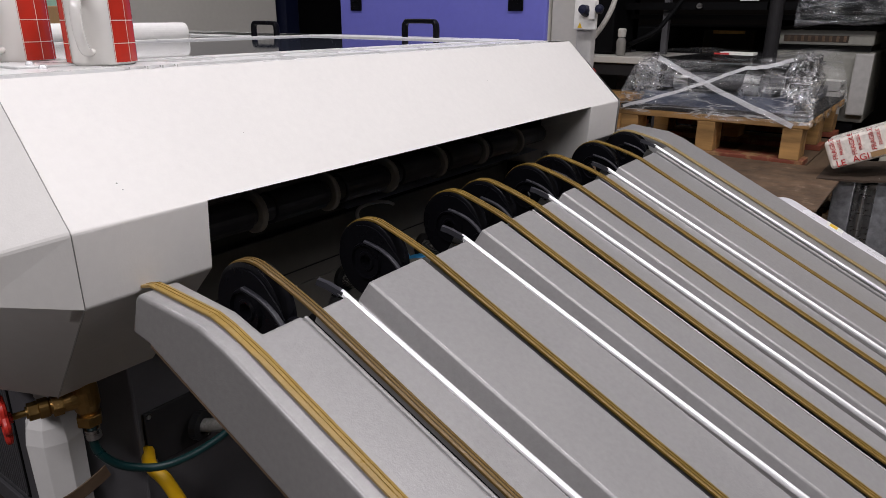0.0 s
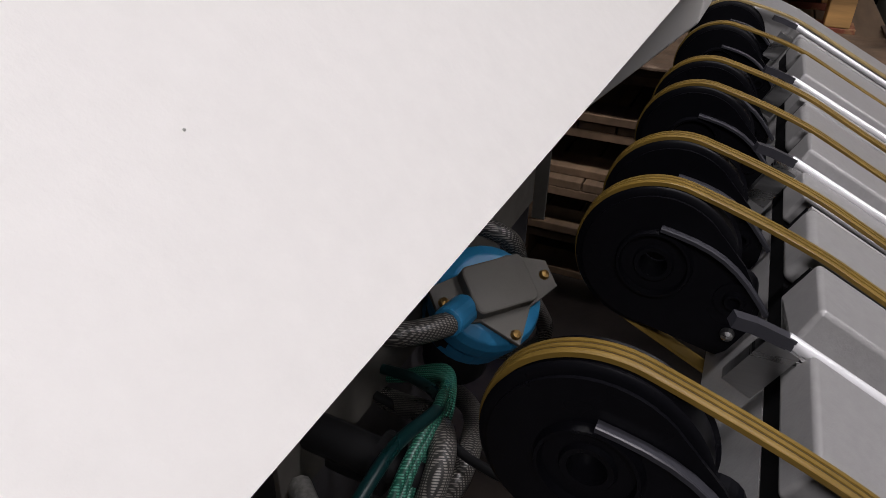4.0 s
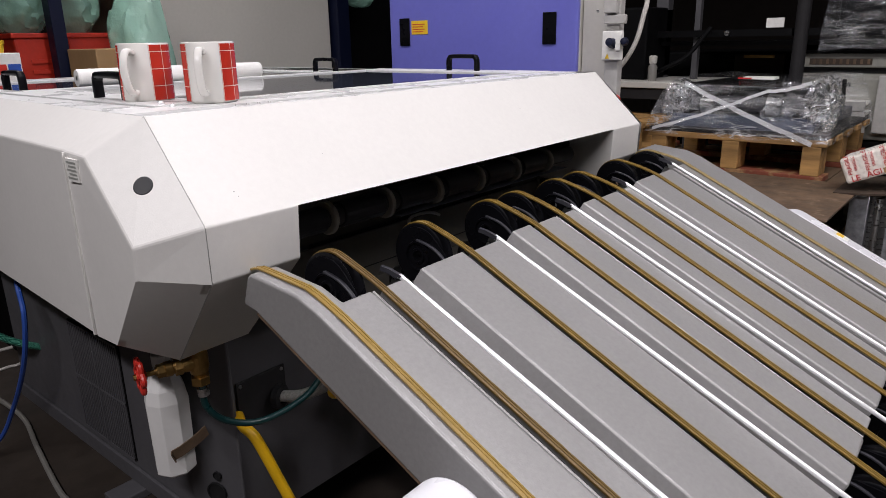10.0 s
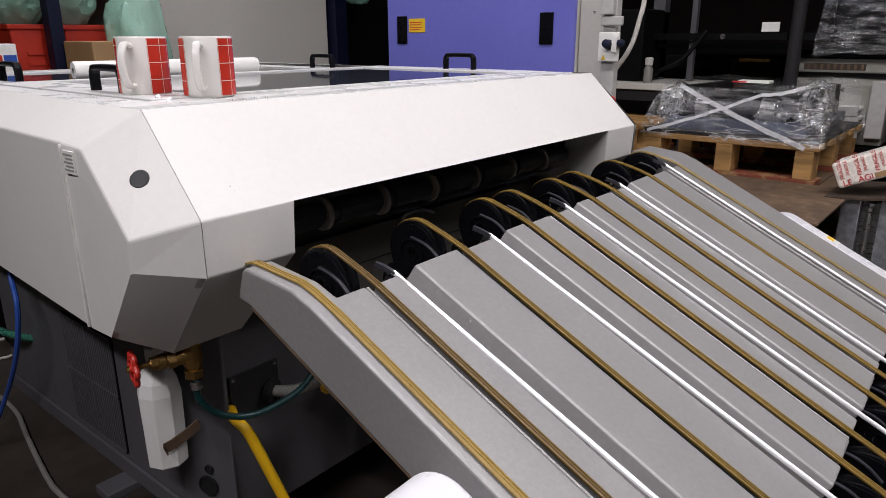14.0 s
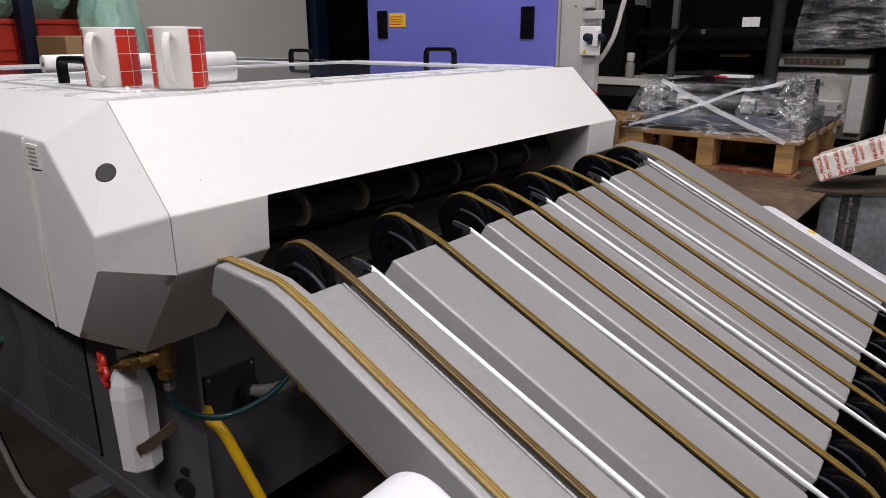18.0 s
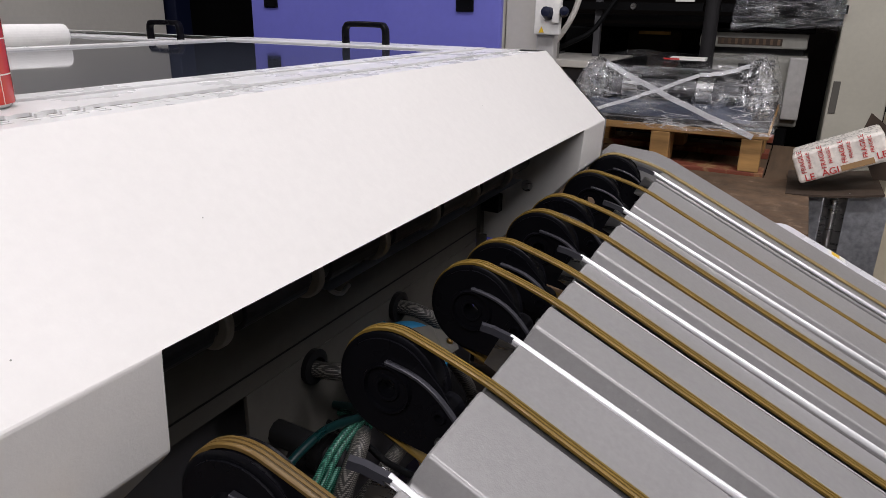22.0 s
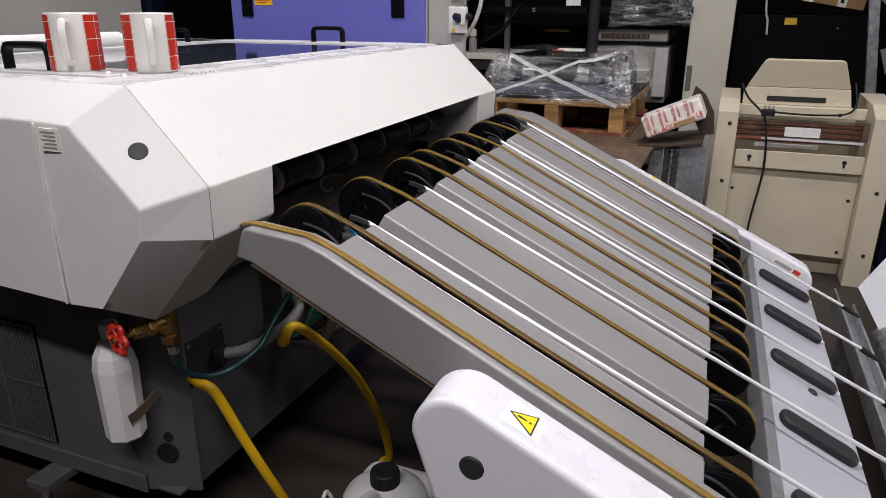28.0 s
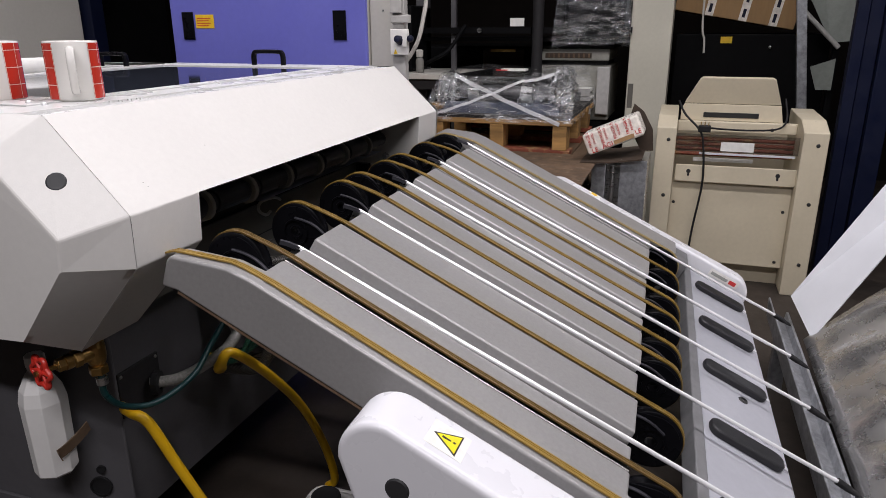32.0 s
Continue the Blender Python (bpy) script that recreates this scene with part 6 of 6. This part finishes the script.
for zt, yl in ((0.775, -0.415), (0.735, -0.42), (0.685, -0.425)):
    tr_ = part("paper_tray", box(2.88, 2.9995, yl, yl + 0.12, zt, zt + 0.014), M_LABEL, prn, "white paper tray", bevel=0.003)
    part("tray_front", box(2.872, 2.8795, yl, yl + 0.12, zt - 0.02, zt + 0.016), M_GREYPAINT, tr_)
cab_ = thing("printer_cabinet", "low grey cabinet under the printer", "cabinet", (3.2, -0.29, 0))
part("carcass", box(3.0, 3.45, -0.47, -0.1, 0.0, 0.615), M_BLACKANDSHADE, cab_, bevel=0.004)
wl = thing("film_wrapped_bale", "dark goods wrapped in shiny stretch film on the rack", "wrapped load", (2.9, -0.37, 1.0))
part("goods", box(2.92, 3.3, -0.56, -0.26, 1.041, 1.4), M_BLACKANDSHADE, wl, bevel=0.02)
f2 = part("film", film(2.86, 3.36, -0.60, -0.22, 1.0, 1.42, 0.03, 0.03, 20), M_FILM3, wl, "shiny creased film", smooth=True)
f2.visible_shadow = False
bk = thing("black_cabinet", "tall black machine cabinet with a small yellow label", "cabinet", (3.9, -1.15, 0))
part("carcass", box(3.6, 4.3, -1.6, -0.80, 0.0, 1.05), M_BLACKANDSHADE, bk, bevel=0.006)
part("small_label", box(3.596, 3.5995, -1.10, -1.04, 1.0, 1.035), M_YLABEL, bk, "yellow label")
part("knob", lathe([(0, 0.02), (0.006, 0.018), (0.008, 0)], (3.6, -1.30, 0.98), (-1, 0, 0), 12), M_STEEL, bk)
cb = thing("cardboard_box", "long cardboard box with white printed tape bands", "box", (3.8, -1.15, 1.06))
CB = Matrix.Translation((3.60, -1.08, 1.128)) @ pose(0, 0, 0, 10, 0, 0)
part("carton", box(0.0, 0.4, -0.33, 0.31, 0.0, 0.33, m=CB), M_CARD, cb, bevel=0.004)
for yy in (0.12, -0.06, -0.22):
    tp_ = part("tape_band", box(-0.0015, 0.0, yy - 0.022, yy + 0.022, 0.001, 0.329, m=CB), M_TAPE, cb, "white tape band")
    for k in range(4):
        part("print_bar", box(-0.0025, -0.0015, yy - 0.008, yy + 0.008, 0.02 + 0.08 * k, 0.065 + 0.08 * k, m=CB), M_NAVY, tp_)
gp_ = thing("galvanised_post", "mottled galvanised steel post", "post", (3.0, -1.43, 0))
part("post", prism([(-1.532, 0.0), (-1.488, 0.0), (-1.188, 2.2), (-1.232, 2.2)], "x", 2.99, 3.02), M_GALV, gp_, bevel=0.002)
nv = thing("storage_stand", "dark navy steel storage stand", "rack", (2.6, -1.55, 0))
for ya, yb, dx in ((-1.545, -1.50, 0.0), (-1.60, -1.549, 0.015), (-1.68, -1.604, -0.01)):
    part("upright", box(2.585 + dx, 2.64 + dx, ya, yb, 0.0, 2.2), M_NAVY, nv, bevel=0.003)
part("crossbar", box(2.645, 2.665, -1.68, -1.50, 0.3, 0.36), M_NAVY, nv)
part("crossbar", box(2.645, 2.665, -1.68, -1.50, 1.75, 1.81), M_NAVY, nv)
gl = thing("leaning_sheet", "pale greenish sheet leaning in the dark", "sheet", (3.4, -1.75, 0.6))
part("sheet", faces([[(3.4, -1.443, 1.22), (3.4, -1.563, 1.01), (3.41, -1.70, 1.02), (3.45, -1.72, 1.6), (3.45, -1.42, 1.6)]]), M_GREENSHEET, gl, solid=0.004)
part("sheet", faces([[(3.4, -1.485, 0.887), (3.4, -1.527, 0.77), (3.4, -1.60, 0.77), (3.4, -1.60, 0.93)]]), M_GREENSHEET, gl, solid=0.004)
part("prop", box(3.46, 3.49, -1.62, -1.59, 0.0, 1.6), M_BLACKANDSHADE, gl)
part("rail", rod((3.38, -1.41, 1.17), (3.38, -1.60, 0.985), 0.012), M_GREYPAINT, gl)
hc = thing("hanging_cord", "thin white cord hanging before the black cabinet", "cord", (3.5, -0.93, 1.2))
part("cord", hose([(3.5, -0.93, 3.1), (3.5, -0.93, 2.2), (3.5, -0.93, 1.2), (3.5, -0.95, 1.02), (3.5, -0.955, 0.95)], 0.006), M_CABLE, hc, smooth=True)

# beige partition and shelving behind the processor
bg = thing("beige_cabinet", "large plain beige machine cabinet", "cabinet", (1.8, 2.5, 0))
part("carcass", box(1.12, 2.29, 2.2, 3.0, 0.0, 1.62), M_BEIGE, bg, bevel=0.006)
part("vent_slot", box(1.45, 1.82, 2.195, 2.1995, 1.405, 1.44), M_INK, bg)
for xx, zz in ((1.49, 1.345), (2.02, 1.415)):
    part("tag", box(xx, xx + 0.045, 2.196, 2.1995, zz, zz + 0.025), M_TAPE, bg)
part("latch", box(1.35, 1.365, 2.19, 2.1995, 1.278, 1.29), M_INK, bg)
nr = thing("navy_rack", "navy steel rack upright beside the violet machine", "rack", (2.36, 2.2, 0))
part("upright", box(2.31, 2.40, 2.15, 2.24, 0.0, 2.4), M_NAVY, nr, bevel=0.003)
part("back_sheet", box(2.401, 3.2, 2.4, 2.42, 0.0, 2.4), M_BLACKANDSHADE, nr)
rk = thing("storage_rack", "navy storage rack holding crates and boxes", "rack", (0.6, 2.25, 0))
for xx in (0.71, 0.05):
    part("upright", box(xx, xx + 0.05, 2.0, 2.06, 0.0, 2.2), M_NAVY, rk, bevel=0.003)
    part("upright", box(xx, xx + 0.05, 2.55, 2.61, 0.0, 2.2), M_NAVY, rk, bevel=0.003)
part("shelf", box(0.0, 1.1, 2.0, 2.6, 0.84, 0.87), M_WOOD, rk)
part("shelf", box(0.0, 1.1, 2.0, 2.6, 1.36, 1.39), M_OLDWOOD, rk)


def crate(x0, x1, lbl):
    e = thing("plastic_crate", lbl, "crate", ((x0 + x1) / 2, 2.3, 0.871), "red crates")
    part("crate_body", prism([(x0 + 0.015, 0.871), (x1 - 0.015, 0.871), (x1, 1.12), (x0, 1.12)], "y", 2.1, 2.5), M_REDPLASTIC, e, bevel=0.008)
    part("rim", box(x0 - 0.008, x1 + 0.008, 2.092, 2.508, 1.105, 1.125), M_REDPLASTIC, e, bevel=0.004)
    for k in range(3):
        part("slot", box(x0 + 0.05, x1 - 0.05, 2.094, 2.0985, 0.93 + 0.04 * k, 0.945 + 0.04 * k), M_REDPLASTIC, e)
    return e


crate(0.60, 0.78, "red plastic storage crate on the rack")
crate(0.80, 1.0, "red plastic storage crate beside another")


def bag(x0, x1, y0, y1, z0, z1, lbl):
    bm = bmesh.new()
    bmesh.ops.create_icosphere(bm, subdivisions=4, radius=1)
    for v in bm.verts:
        c = v.co
        k = 1 + 0.16 * noise.noise(c * 2.2) - 0.13 * abs(noise.noise(c * 4.5 + Vector((x0 * 7, 0, 0)))) - 0.07 * abs(noise.noise(c * 11)) + 0.1
        v.co = Vector(((x0 + x1) / 2 + c.x * k * (x1 - x0) / 2, (y0 + y1) / 2 + c.y * k * (y1 - y0) / 2, (z0 + z1) / 2 + max(-0.9, c.z) * k * (z1 - z0) / 2))
    o = solo("packing_bag", bm, M_BAG, lbl, "bag", smooth=True, group="green bags")
    return o


bag(0.58, 0.80, 2.1, 2.4, 1.12, 1.34, "crumpled green plastic bag on a crate")
bag(0.80, 0.98, 2.08, 2.4, 1.12, 1.33, "crumpled green plastic bag on a crate")
bag(0.93, 1.17, 1.86, 2.12, 0.55, 1.33, "tall translucent green bubble-wrap bag")
bag(2.45, 2.62, 2.1, 2.3, 1.26, 1.4, "small dark green bag hanging by the rack")
cb2 = thing("cardboard_carton", "brown cardboard carton with a torn tape strip", "box", (0.86, 1.88, 0.0))
part("carton", box(0.745, 0.96, 1.75, 1.99, 0.80, 1.062), M_CARD, cb2, bevel=0.004)
part("tape_strip", box(0.87, 0.895, 1.7485, 1.75, 1.0, 1.062), M_TAPE, cb2)
stand = thing("carton_stand", "dark bench under the carton", "bench", (0.8, 1.87, 0))
part("bench", box(0.3, 1.0, 1.72, 1.99, 0.0, 0.799), M_BLACKANDSHADE, stand, bevel=0.004)
bx2 = thing("tissue_box", "white and blue printed box", "box", (0.5, 1.87, 0.8))
part("carton", box(0.22, 0.50, 1.78, 1.97, 0.80, 1.055), M_LABEL, bx2, bevel=0.003)
for k in range(6):
    part("print_band", box(0.23 + 0.045 * k, 0.27 + 0.045 * k, 1.7775, 1.7795, 0.985, 1.018), M_BLUEHOSE if k % 2 else M_RED, bx2, "blue and red printed band" if k == 0 else "")
yb = solo("yellow_tub", lathe([(0, 0), (0.04, 0.0), (0.044, 0.03), (0.046, 0.03), (0.046, 0.042), (0, 0.042)], (0.45, 1.9, 1.0555), n=24), M_YLABEL, "pale yellow plastic tub on a box", "tub")

# ---- cables on the floor beside the base ----
def floor_cable(name, lbl, pts, r, mat):
    solo(name, hose(pts, r, n=8), mat, lbl, "cable", smooth=True, group="floor cables")


floor_cable("blue_air_hose", "blue hose trailing down to the floor", [(0.07, 0.86, 0.66), (0.05, 0.80, 0.55), (0.035, 0.75, 0.485), (0.03, 0.80, 0.36), (0.03, 0.95, 0.19), (0.0, 1.05, 0.06), (-0.1, 1.1, 0.008), (-0.4, 1.0, 0.008)], 0.006, M_BLUEHOSE)
floor_cable("green_air_hose", "green hose curving behind the base", [(0.0, 1.3, 0.5), (0.03, 1.12, 0.38), (0.05, 1.0, 0.363), (0.07, 0.92, 0.36), (0.11, 0.9, 0.34)], 0.009, M_GREEN)
floor_cable("grey_mains_cable", "grey cable lying on the floor beside the base", [(0.1, 1.6, 0.008), (0.122, 1.374, 0.008), (0.12, 1.213, 0.008), (0.086, 1.04, 0.008), (0.044, 0.806, 0.008), (0.036, 0.7, 0.008), (0.04, 0.45, 0.008), (0.0, 0.2, 0.008)], 0.007, M_GREYCABLE)
floor_cable("white_mains_cable", "white cable crossing the floor", [(-0.1, 1.9, 0.006), (0.261, 1.833, 0.006), (0.5, 1.8, 0.006)], 0.006, M_CABLE)
floor_cable("thin_white_cable", "thin white cable curving on the floor", [(-0.1, 1.6, 0.006), (0.2, 1.653, 0.006), (0.26, 1.65, 0.006), (0.4, 1.7, 0.006)], 0.005, M_CABLE)
